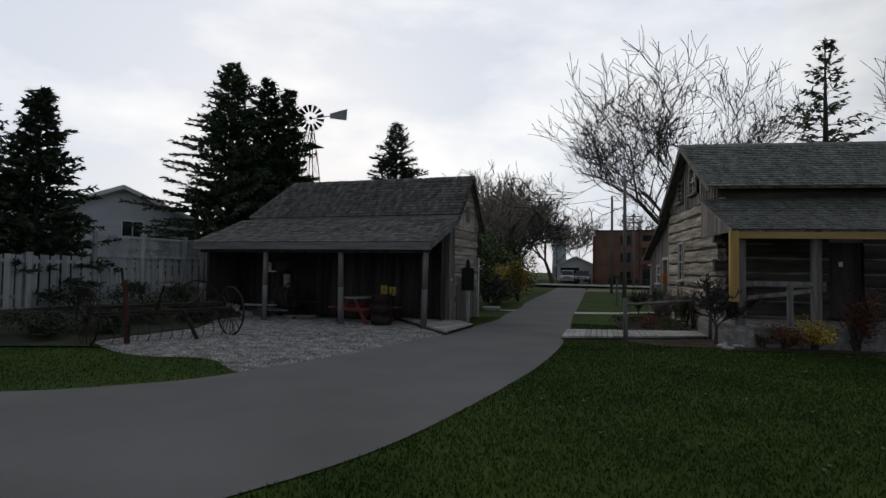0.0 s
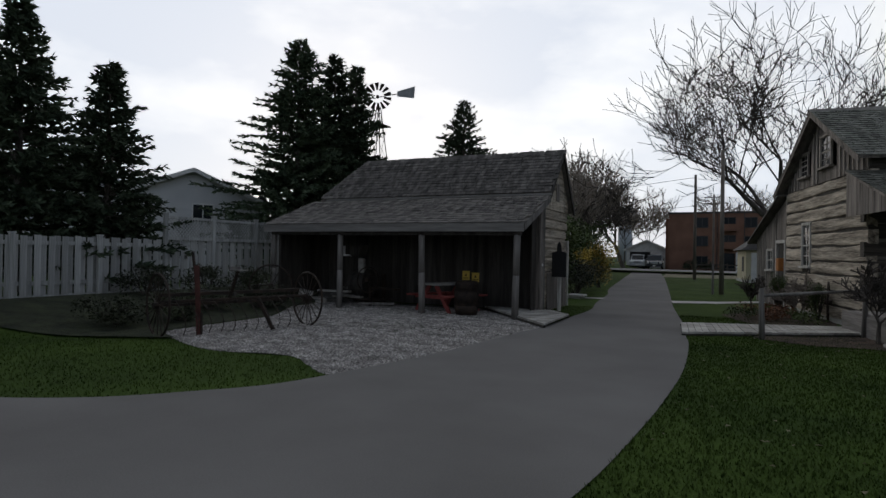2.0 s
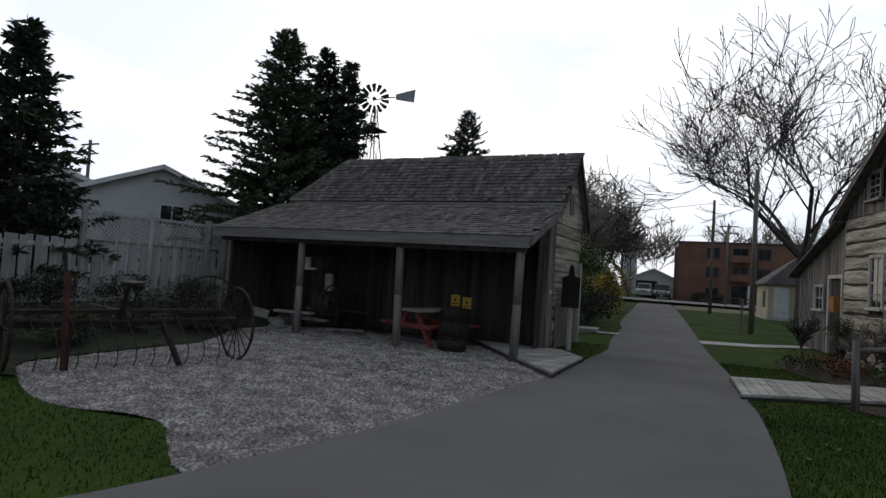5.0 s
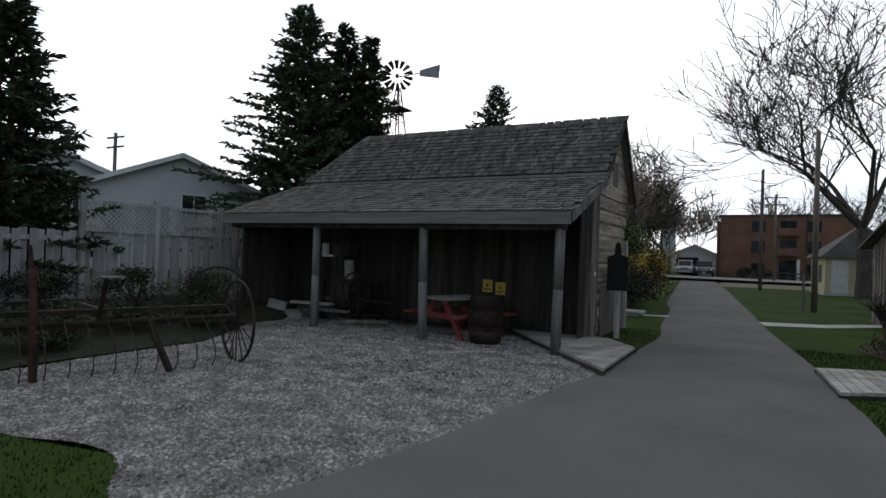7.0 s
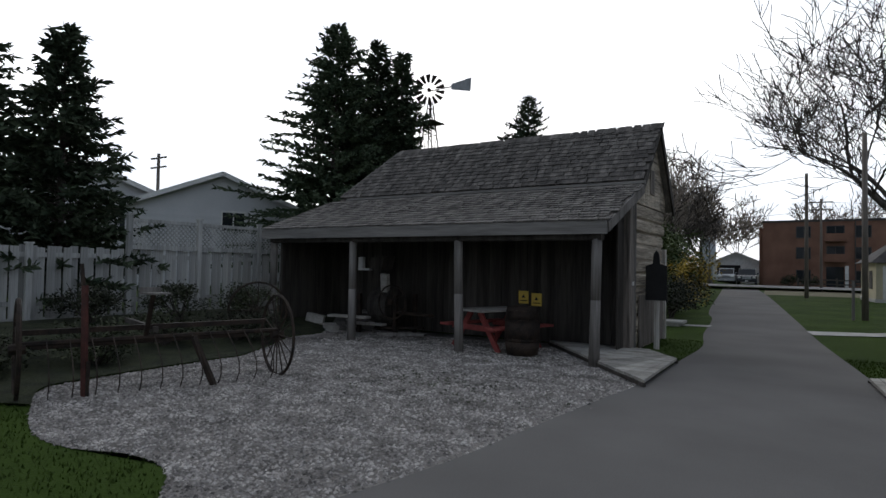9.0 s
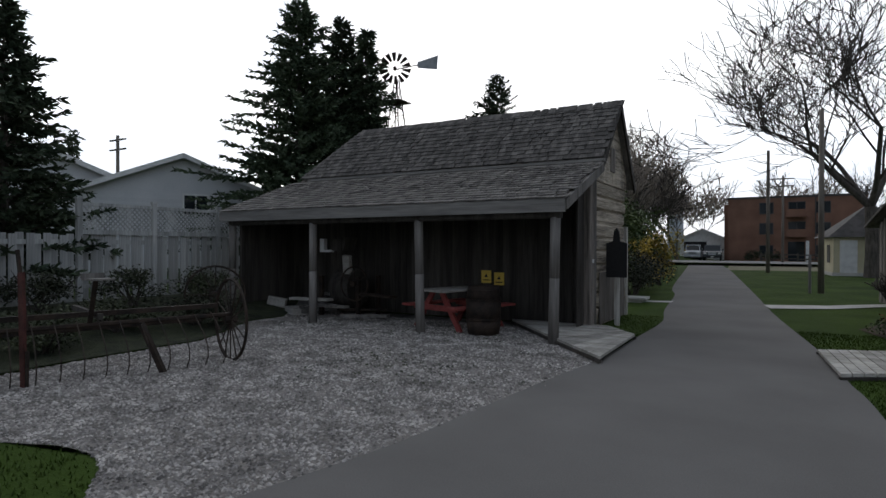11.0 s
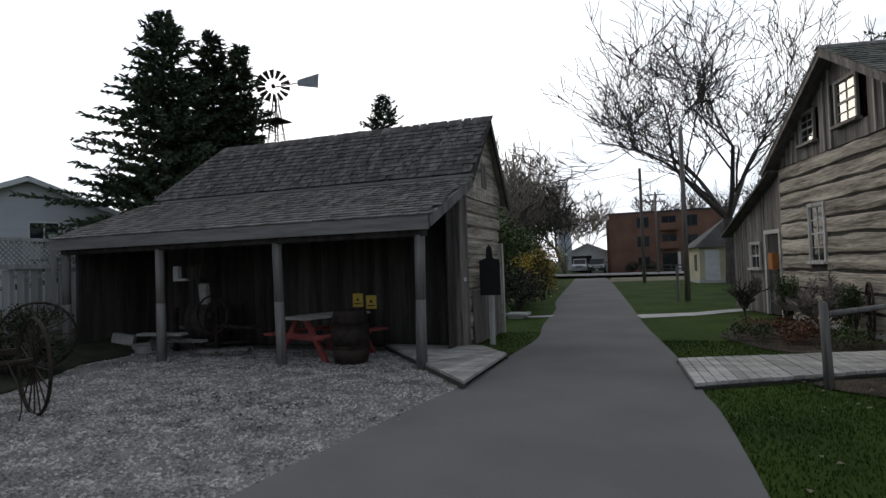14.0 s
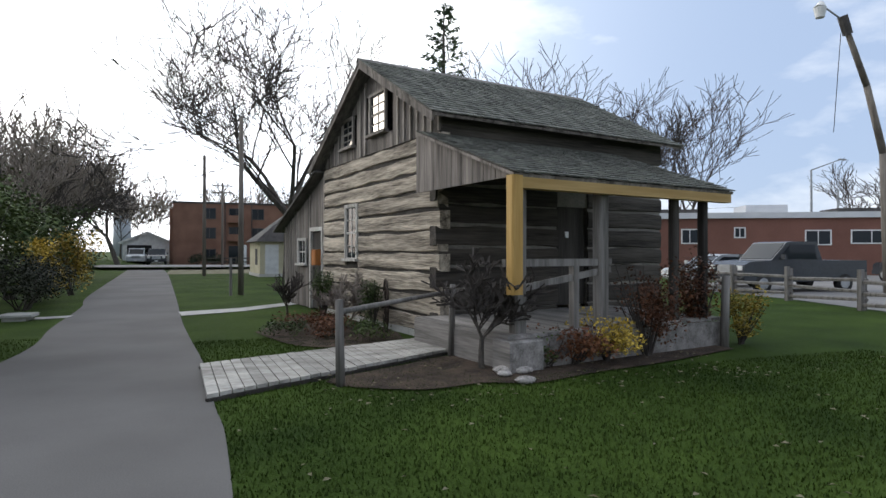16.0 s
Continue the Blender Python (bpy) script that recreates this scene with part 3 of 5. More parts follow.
def sash(parent, x, y0, y1, z0, z1, rows_n, cols_n, trim, w=0.07):
    """A window in a wall that faces -x: casing, sill, sashes with bars, panes."""
    wd = part("window", Geo().box(x - 0.03, y0 - w, z1, x + 0.02, y1 + w, z1 + w).box(x - 0.03, y0 - w, z0, x + 0.02, y0, z1).box(x - 0.03, y1, z0, x + 0.02, y1 + w, z1), trim, parent, "small old sash window with worn pale casing")
    part("sill", Geo().box(x - 0.09, y0 - w - 0.04, z0 - 0.06, x + 0.04, y1 + w + 0.04, z0 - 0.002), trim, wd)
    gb = Geo()
    for i in range(rows_n + 1):
        zz = z0 + (z1 - z0) * i / rows_n
        t = 0.022 if i in (0, rows_n, rows_n // 2) else 0.010
        gb.box(x, y0, max(zz - t, z0), x + 0.035, y1, min(zz + t, z1))
    for i in range(cols_n + 1):
        yy = y0 + (y1 - y0) * i / cols_n
        t = 0.022 if i in (0, cols_n) else 0.010
        gb.box(x + 0.003, max(yy - t, y0), z0, x + 0.032, min(yy + t, y1), z1)
    part("sash", gb, trim, wd)
    for i in range(rows_n):
        for j in range(cols_n):
            part("pane", Geo().box(x + 0.014, y0 + (y1 - y0) * j / cols_n + 0.004, z0 + (z1 - z0) * i / rows_n + 0.004, x + 0.020, y0 + (y1 - y0) * (j + 1) / cols_n - 0.004, z0 + (z1 - z0) * (i + 1) / rows_n - 0.004), M_glass, wd)
    part("blind", Geo().box(x + 0.10, y0 - 0.02, z0 - 0.02, x + 0.11, y1 + 0.02, z1 + 0.02), M_black, wd)
    return wd


sash(cabin, 0.01, WY0, WY1, WZ0, WZ1, 4, 2, M_oldtrim)
for w in UW:
    sash(cabin, 0.01, w[0] + 0.06, w[1] - 0.06, w[2] + 0.06, w[3] - 0.06, 4, 2, M_batten, 0.06)
# main roof
part("roof_front", Geo().slab([(-0.3, -0.32, 3.78), (CW + 0.3, -0.32, 3.78), (CW + 0.3, PK, PKZ + 0.05), (-0.3, PK, PKZ + 0.05)], 0.05), M_board, cabin)
part("roof_back", Geo().slab([(-0.3, CD + 0.35, 3.56), (CW + 0.3, CD + 0.35, 3.56), (CW + 0.3, PK, PKZ + 0.05), (-0.3, PK, PKZ + 0.05)], 0.05), M_shingle, cabin)
part("ridge_cap", Geo().prism([(PK - 0.12, PKZ + 0.02), (PK, PKZ + 0.10), (PK + 0.12, PKZ + 0.02), (PK, PKZ + 0.06)], 0, -0.32, CW + 0.32), M_grey, cabin)
for y0, z0 in ((-0.30, 3.70), (CD + 0.33, 3.50)):
    part("rake_board", Geo().beam((-0.27, y0, z0), (-0.27, PK, PKZ - 0.05), 0.035, 0.13), M_board, cabin)
# porch
PD, PZ, PL = 2.45, 0.46, 3.85      # depth, floor height, reach along the front
PX0 = -0.32
part("porch_roof", Geo().slab([(PX0 - 0.12, -PD - 0.2, 2.52), (PL + 0.25, -PD - 0.2, 2.52), (PL + 0.25, -0.01, 3.50), (PX0 - 0.12, -0.01, 3.50)], 0.045), M_board, cabin)
part("porch_beam", Geo().box(PX0 - 0.13, -PD - 0.19, 2.34, PL + 0.2, -PD - 0.04, 2.48), M_newwoodx, cabin, "fresh yellow pine beam")
part("porch_end_post", Geo().box(PX0 - 0.15, -PD - 0.20, 0.98, PX0 + 0.03, -PD - 0.05, 2.50, 0.02), M_newwood, cabin, "fresh yellow pine board on the corner post")
for i, x in enumerate((PX0 + 0.13, 1.32, 2.9, 3.62)):
    hw = 0.09 if i < 2 else 0.065
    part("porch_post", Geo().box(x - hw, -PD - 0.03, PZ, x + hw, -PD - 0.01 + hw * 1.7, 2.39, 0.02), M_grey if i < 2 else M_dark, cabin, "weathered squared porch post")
for i in range(9):
    a = -PD + 0.05 + 0.28 * i
    zt = 2.47 + 0.98 * (a + PD + 0.2) / (PD + 0.2)
    part("porch_gable_board", Geo().prism([(a, 2.50), (a + 0.268, 2.50), (a + 0.268, zt + 0.11), (a, zt)], 0, PX0 - 0.04, PX0 - 0.012), M_board, cabin)
npl = 26
for i in range(npl):
    x = PX0 - 0.15 + (PL - PX0 + 0.25) * i / npl
    part("floor_plank", Geo().box(x, -PD - 0.1, PZ - 0.05, x + (PL - PX0 + 0.25) / npl - 0.008, -0.05, PZ), M_plankdark, cabin)
part("porch_skirt", Geo().box(PX0 - 0.16, -PD - 0.12, -0.02, PX0 - 0.11, -0.06, PZ - 0.053).box(PX0 - 0.16, -PD - 0.16, -0.02, PL, -PD - 0.125, PZ - 0.053), M_plankdark, cabin)
part("corner_pier", Geo().box(PX0 - 0.24, -PD - 0.26, -0.02, PX0 + 0.30, -PD + 0.1, PZ - 0.056, 0.02), M_plankdark, cabin, "weathered grey pier under the porch corner")
# door colour darkened to show the porch shade
part("cabin_door", Geo().box(2.68, 0.09, 0.5, 3.42, 0.14, 2.40), M_dark, cabin, "plank door coloured dark for the porch shade")
part("door_notice", Geo().box(2.9, 0.07, 1.80, 2.99, 0.085, 1.92), M_white, cabin, "small white paper notice")
for y, z0, z1, x0, x1 in ((-PD + 0.05, 1.33, 1.43, PX0 - 0.1, 1.5),):
    part("porch_rail", Geo().box(x0, y - 0.04, z0, x1, y + 0.04, z1), M_grey, cabin)
    part("porch_rail", Geo().beam((x0, y, 1.0), (x1, y, 1.28), 0.05, 0.09), M_grey, cabin)
    part("rail_post", Geo().box(0.75, y - 0.05, PZ, 0.85, y + 0.05, 1.33), M_grey, cabin)
# lean-to at the back
LY1, LZ0, LZ1 = 9.3, 2.18, 3.46
nl = 16
for i in range(nl):
    a, b = CD + (LY1 - CD) * i / nl, CD + (LY1 - CD) * (i + 1) / nl
    za, zb = LZ1 - (LZ1 - LZ0) * i / nl, LZ1 - (LZ1 - LZ0) * (i + 1) / nl
    lo = 0.03
    if 5.82 < (a + b) / 2 < 6.78:
        lo = 2.06
    if 7.05 < (a + b) / 2 < 7.95:
        part("lean_board", Geo().prism([(a, 0.03), (b - 0.008, 0.03), (b - 0.008, 1.16), (a, 1.16)], 0, 0.03, 0.07), M_board, cabin)
        lo = 1.86
    part("lean_board", Geo().prism([(a, lo), (b - 0.008, lo), (b - 0.008, zb), (a, za)], 0, 0.03, 0.07), M_board, cabin)
    if lo < 1:
        part("batten", Geo().prism([(a - 0.02, lo), (a + 0.02, lo), (a + 0.02, za), (a - 0.02, za)], 0, 0.0, 0.029), M_batten, cabin)
sash(cabin, 0.02, 7.18, 7.82, 1.20, 1.84, 2, 2, M_oldtrim, 0.06)
part("lean_door_frame", Geo().box(-0.01, 5.78, 0.03, 0.08, 5.87, 2.06).box(-0.01, 6.70, 0.03, 0.08, 6.79, 2.06).box(-0.01, 5.78, 2.062, 0.08, 6.79, 2.16), M_oldtrim, cabin)
part("lean_door", Geo().box(0.05, 5.88, 0.05, 0.085, 6.69, 2.05), M_dark, cabin, "dark doorway of the lean-to")
part("wall_box", Geo().box(-0.14, 5.95, 1.18, 0.03, 6.25, 1.58, 0.02), mat("orange_box", (0.30, 0.11, 0.03), (0.42, 0.17, 0.05)), cabin, "small orange-brown wooden box")
part("lean_roof", Geo().slab([(-0.25, LY1 + 0.3, LZ0 - 0.02), (4.5, LY1 + 0.3, LZ0 - 0.02), (4.5, CD + 0.02, LZ1 + 0.1), (-0.25, CD + 0.02, LZ1 + 0.1)], 0.06), M_shingle, cabin)
part("lean_wall", Geo().box(0.1, LY1 - 0.08, 0.03, 4.3, LY1, LZ0).box(4.2, CD, 0.03, 4.3, LY1 - 0.09, 2.4), M_board, cabin)
part("lean_dark", Geo().box(0.4, CD + 0.05, 0.02, 0.45, LY1 - 0.1, 2.0), M_black, cabin, "unlit inside of the lean-to")

# ---- board fence with lattice ----
bf = thing("board_fence", pose(-15.75, 0, 0.42), "silver-grey wooden board fence with lattice top panels", "fence")
bmesh_board = [Geo().box(0, 0, 0.06, 0.022, 0.135, h, 0.0).mesh("fence_board", M_fence) for h in (1.36, 1.345, 1.375)]
y, i = -4.0, 0
while y < 17.0:
    dx = 0.0 if i % 2 else 0.06
    piece("board", bmesh_board[i % 3], bf, pose(dx + rng.uniform(-0.004, 0.004), y, rng.uniform(-0.01, 0.01), rng.uniform(-0.5, 0.5)))
    y, i = y + 0.145, i + 1
for zz in (0.28, 1.16):
    part("rail", Geo().box(0.025, -4, zz, 0.058, 17, zz + 0.09), M_fence, bf)
part("base_board", Geo().box(0.03, -4, -0.12, 0.07, 17, 0.07), M_fence, bf, "weathered base board")
posts = [-3.5, -1.2, 1.1, 3.4, 5.7, 8.0, 9.9, 11.7, 13.3, 15.0, 17.0]
for yy in posts:
    tall = 2.06 if yy > 11 else 1.40
    part("post", Geo().box(0.065, yy - 0.05, -0.1, 0.165, yy + 0.05, tall, 0.008).box(0.055, yy - 0.062, tall, 0.175, yy + 0.062, tall + 0.03), M_fence, bf)
for a, b in zip(posts[7:-1], posts[8:]):
    lp = part("lattice_panel", Geo().box(0.06, a + 0.05, 1.93, 0.12, b - 0.05, 2.0).box(0.06, a + 0.05, 1.36, 0.12, b - 0.05, 1.45), M_fence, bf, "diagonal lattice panel")
    L, H = b - a - 0.1, 0.49
    for s, xx in ((1, 0.080), (-1, 0.092)):
        gl = Geo()
        k = -H
        while k < L:
            y0, y1 = max(k, 0), min(k + H, L)
            za, zb = y0 - k, y1 - k
            if y1 - y0 > 0.03:
                if s < 0:
                    za, zb = H - za, H - zb
                gl.add(
                    [(xx + dx, a + 0.05 + yq, 1.445 + zq + dz) for dx in (0, 0.008) for yq, zq, dz in ((y0, za, -0.02), (y1, zb, -0.02), (y1, zb, 0.02), (y0, za, 0.02))],
                    [(0, 1, 2, 3), (7, 6, 5, 4), (0, 4, 5, 1), (1, 5, 6, 2), (2, 6, 7, 3), (3, 7, 4, 0)])
            k += 0.105
        part("lattice_strip", gl, M_fence, lp)


# ---- trees ----
def conifer(name, x, y, z0, h, r, seed, label, bare=0.06, droop=0.35, dense=1.0, sparse_tip=True, tops=1):
    """A spruce: tapered trunk, whorls of drooping limbs hung with needle sprays."""
    rd = random.Random(seed)
    tr = thing(name, pose(x, y, z0), label, "tree")
    part("trunk", Geo().tube((0, 0, -0.1), (0, 0, h * 0.55), 0.02 * h, 0.011 * h, 8).tube((0, 0, h * 0.55), (0, 0, h * 0.985), 0.011 * h, 0.006, 6), M_bark, tr, "", True)
    limb, nd = Geo(), Geo()
    z = h * bare
    while z < h * 0.97:
        t = z / h
        reach = r * (1 - t) ** 0.95 * rd.uniform(0.75, 1.2) + 0.12
        for k in range(rd.randint(5, 8)):
            ang = rd.uniform(0, 2 * math.pi)
            ln = reach * rd.uniform(0.5, 1.05) * (1.2 if rd.random() < 0.12 else 1.0)
            rise = rd.uniform(0.15, 0.5) if t < 0.8 else rd.uniform(0.3, 0.7)
            ca, sa = math.cos(ang), math.sin(ang)
            end = Vector((ca * ln, sa * ln, z + ln * (rise - droop * (1 - t))))
            limb.tube((0, 0, z), end, 0.006 * h * (1 - t) * 0.5 + 0.008, 0.004, 3, False)
            m = max(4, int(ln / 0.13 * dense))
            for q in range(m):
                u = 0.15 + 0.9 * ((q + rd.random()) / m) ** 0.75
                if u > 1.03:
                    continue
                c = Vector((0, 0, z)).lerp(end, u)
                for s in range(3):
                    d = Vector((ca, sa, 0)) * rd.uniform(0.3, 1.0) + Vector((-sa, ca, 0)) * rd.uniform(-0.9, 0.9) + Vector((0, 0, rd.uniform(-0.55, 0.6)))
                    d.normalize()
                    w = d.cross(Vector((rd.uniform(-1, 1), rd.uniform(-1, 1), rd.uniform(-0.4, 1)))).normalized()
                    l2 = rd.uniform(0.13, 0.32) * (0.60 + 0.045 * h) * (1.2 - 0.45 * u)
                    wd = l2 * 0.15
                    nd.add([c - w * wd * 0.6, c + d * l2 * 0.55 - w * wd, c + d * l2, c + d * l2 * 0.5 + w * wd, c + w * wd * 0.6], [(0, 1, 2, 3, 4)])
        z += rd.uniform(0.13, 0.21) * (0.5 + 0.05 * h) / dense
    part("branchwork", limb, M_bark, tr)
    part("crown", nd, M_needle, tr, "dark green needle sprays")
    return tr


def bare_tree(name, x, y, h, seed, label, spread=0.5, trunk_r=0.3, fork=0.28, levels=6, twig=None, lean=(0, 0), z0=0.0, rmin=0.012):
    """A leafless tree that forks again and again into fine twigs."""
    rd = random.Random(seed)
    tr = thing(name, pose(x, y, z0), label, "tree")
    tk, cr = Geo(), Geo()

    def grow(p, d, ln, r, lev):
        n = 3 if lev < 3 else 2
        q = p
        for i in range(n):
            d = (d + Vector((rd.uniform(-1, 1), rd.uniform(-1, 1), rd.uniform(-0.3, 0.6))) * (0.10 + 0.03 * lev)).normalized()
            e = q + d * (ln / n)
            r2 = max(r * 0.86, rmin)
            (tk if lev < 2 else cr).tube(q, e, r, r2, 7 if lev < 2 else (5 if lev < 3 else 3), False)
            if lev >= 1 and i < n - 1 and lev < levels:
                side = (d + Vector((rd.uniform(-1, 1), rd.uniform(-1, 1), rd.uniform(-0.2, 0.6))) * 0.9).normalized()
                grow(e, side, ln * rd.uniform(0.5, 0.75), max(r2 * 0.5, rmin), lev + 1)
            q, r = e, r2
        if lev < levels:
            for k in range(rd.choice((2, 2, 3)) if lev else 4):
                v = Vector((rd.uniform(-1, 1), rd.uniform(-1, 1), rd.uniform(-0.1, 0.5)))
                v = v - d * v.dot(d)
                if lev == 0:
                    a = 2 * math.pi * (k + rd.random() * 0.6) / 4
                    v = Vector((math.cos(a), math.sin(a), 0))
                nd2 = (d + v.normalized() * spread * rd.uniform(0.6, 1.25)).normalized()
                grow(q, nd2, ln * rd.uniform(0.66, 0.88) if lev else h * rd.uniform(0.24, 0.3), max(r * rd.uniform(0.52, 0.7), rmin), lev + 1)

    grow(Vector((0, 0, -0.1)), Vector((lean[0], lean[1], 1)).normalized(), h * fork, trunk_r, 0)
    part("trunk", tk, M_bark, tr, "", True)
    part("crown", cr, twig or M_twig, tr, "leafless twigs")
    return tr


def leafy(name, x, y, r, h, count, seed, material, label, z0=0.0, size=0.09, category="shrub", stems=True, low=0.05, flat=1.0):
    """A shrub: stems from the base and a ragged cloud of leaves."""
    rd = random.Random(seed)
    sh = thing(name, pose(x, y, z0), label, category)
    if stems:
        st = Geo()
        for k in range(12):
            a, t = rd.uniform(0, 2 * math.pi), rd.uniform(0.2, 0.9)
            p = Vector((math.cos(a) * r * t, math.sin(a) * r * t * flat, h * rd.uniform(0.6, 1.0)))
            st.tube((rd.uniform(-0.1, 0.1) * r, rd.uniform(-0.1, 0.1) * r, -0.02), p, 0.012 + 0.006 * h, 0.004, 4, False)
        part("stem_tangle", st, M_twig, sh)["kind"] = "stuff"
    lf = Geo()
    lumps = [(rd.uniform(-0.6, 0.6) * r, rd.uniform(-0.6, 0.6) * r * flat, h * rd.uniform(0.3, 0.85), rd.uniform(0.3, 0.55)) for _ in range(11)]
    for i in range(count):
        lx, ly, lz, lr2 = rd.choice(lumps)
        v = Vector((rd.gauss(0, 1), rd.gauss(0, 1), rd.gauss(0, 1))).normalized() * (lr2 * rd.random() ** 0.4)
        c = Vector((lx + v.x * r, ly + v.y * r * flat, max(lz + v.z * h * 0.6, low * h)))
        d = Vector((rd.uniform(-1, 1), rd.uniform(-1, 1), rd.uniform(-0.6, 0.8))).normalized()
        w = d.cross(Vector((rd.uniform(-1, 1), rd.uniform(-1, 1), 1))).normalized()
        s = size * rd.uniform(0.5, 1.2)
        lf.add([c, c + d * s * 0.5 + w * s * 0.3, c + d * s, c + d * s * 0.5 - w * s * 0.3], [(0, 1, 2, 3)])
    part("leaves", lf, material, sh)
    return sh


conifer("spruce", -21.4, 23.8, 0, 12.2, 5.3, 1, "tall dark green spruce standing behind the shed", dense=1.6)
conifer("spruce", -20.4, 25.4, 0, 11.8, 3.9, 2, "tall dark green spruce standing behind the shed", dense=1.6)
conifer("spruce", -19.5, 26.0, 0, 11.3, 3.2, 9, "dark green spruce crowded beside a taller one", dense=1.6)
conifer("spruce", -17.0, 11.0, 0.42, 6.1, 2.2, 3, "dark spruce behind the board fence", dense=1.9)
conifer("spruce", -17.9, 9.3, 0.42, 7.2, 2.4, 4, "dark tall spruce behind the board fence", dense=1.9)
conifer("spruce", -19.9, 40.5, 0, 13.0, 6.4, 5, "broad spruce seen over the shed roof", dense=1.3)
conifer("spruce", 6.9, 34.0, 0, 14.0, 4.8, 6, "tall ragged spruce behind the cabin", dense=0.6, bare=0.3)
conifer("spruce", -42.0, 25.5, 0, 9.0, 1.6, 8, "small far spruce between houses", dense=0.8)
bare_tree("maple_tree", 0.4, 42.5, 17.0, 29, "large leafless maple beside the lane", spread=0.86, trunk_r=0.45, levels=6, fork=0.22, rmin=0.019)
bare_tree("bare_tree", 27.5, 58.5, 18.5, 12, "leafless tree behind the cabin", spread=0.75, trunk_r=0.3, levels=5, rmin=0.024)
bare_tree("bare_tree", 33.5, 55.0, 17.0, 13, "leafless tree behind the cabin", spread=0.75, trunk_r=0.3, levels=5, rmin=0.024)
bare_tree("bare_tree", 38.5, 52.0, 16.5, 23, "leafless tree behind the cabin", spread=0.75, trunk_r=0.3, levels=5, rmin=0.024)
bare_tree("bare_tree", -12.6, 42.0, 8.5, 14, "pale leafless tree behind the shed", spread=0.75, trunk_r=0.2, levels=5, rmin=0.024, twig=M_paletwig)
bare_tree("bare_tree", -16.0, 55.0, 10.5, 15, "pale leafless tree by the lane", spread=0.75, trunk_r=0.2, levels=5, rmin=0.024, twig=M_paletwig)
bare_tree("bare_tree", -13.5, 74.0, 11.5, 16, "leafless tree at the lane end", spread=0.65, trunk_r=0.3, levels=5, rmin=0.024, lean=(-0.3, 0))
bare_tree("bare_tree", -20.0, 80.0, 12.0, 17, "leafless tree at the lane end", spread=0.75, trunk_r=0.25, levels=5, rmin=0.024)
bare_tree("bare_tree", -28.0, 95.0, 13.0, 18, "leafless far tree beyond the lane", spread=0.75, trunk_r=0.25, levels=5, rmin=0.024)
bare_tree("bare_tree", 12.0, 88.0, 13.0, 19, "leafless tree behind the brick flats", spread=0.75, trunk_r=0.25, levels=5, rmin=0.024)
bare_tree("bare_tree", 4.0, 94.0, 12.0, 20, "leafless tree behind the brick flats", spread=0.75, trunk_r=0.25, levels=5, rmin=0.024)
bare_tree("bare_tree", 58.0, 48.0, 10.0, 21, "leafless tree beyond the car park", spread=0.65, trunk_r=0.25, levels=5, rmin=0.024)
bare_tree("bare_tree", -34.0, 17.0, 7.0, 22, "pale leafless tree behind the houses", spread=0.75, trunk_r=0.12, levels=5, rmin=0.010, twig=M_paletwig)
for i, (tx, ty, th) in enumerate(((-11.5, 47, 7.5), (-13.0, 52, 9), (-15.5, 63, 10), (-17.5, 68, 11), (-21, 84, 12), (-24, 88, 12), (-30, 110, 14), (-36, 112, 14), (-18, 104, 12), (-13.5, 100, 12), (18, 96, 13), (-3, 98, 12))):
    bare_tree("bare_tree", tx, ty, th, 200 + i, "pale leafless tree in the thicket along the lane", spread=0.75, trunk_r=0.16, levels=5, twig=M_paletwig if i % 2 else M_twig, rmin=0.0004 * ty)
bare_tree("bare_tree", 20.5, 56.0, 19.0, 231, "leafless tree rising behind the cabin roof", spread=0.75, trunk_r=0.3, levels=5, rmin=0.024)
# hedge and shrubs beside the lane past the shed
leafy("hedge", -7.9, 25.0, 1.5, 1.45, 9000, 31, M_hedge, "dark clipped hedge along the lane", size=0.09, category="hedge", flat=2.6)
leafy("shrub", -8.4, 23.0, 1.3, 3.6, 5000, 32, M_leafgreen, "tall green shrub behind the hedge", size=0.14)
leafy("shrub", -9.3, 29.0, 1.8, 3.8, 5000, 33, M_leafgreen, "tall green shrub behind the hedge", size=0.15)
leafy("shrub", -8.0, 30.5, 1.0, 2.1, 2600, 34, M_leafyellow, "yellow autumn shrub by the lane", size=0.12)
leafy("shrub", -8.3, 27.5, 0.9, 2.0, 1500, 35, M_leafyellow, "yellow autumn shrub by the lane", size=0.12)
leafy("hedge", -9.8, 36.0, 1.4, 1.7, 6000, 36, M_hedge, "dark hedge further along the lane", size=0.12, category="hedge", flat=4.0)
leafy("shrub", -11.2, 44.0, 2.0, 4.0, 4500, 37, M_leafgreen, "green shrub far along the lane", size=0.2)


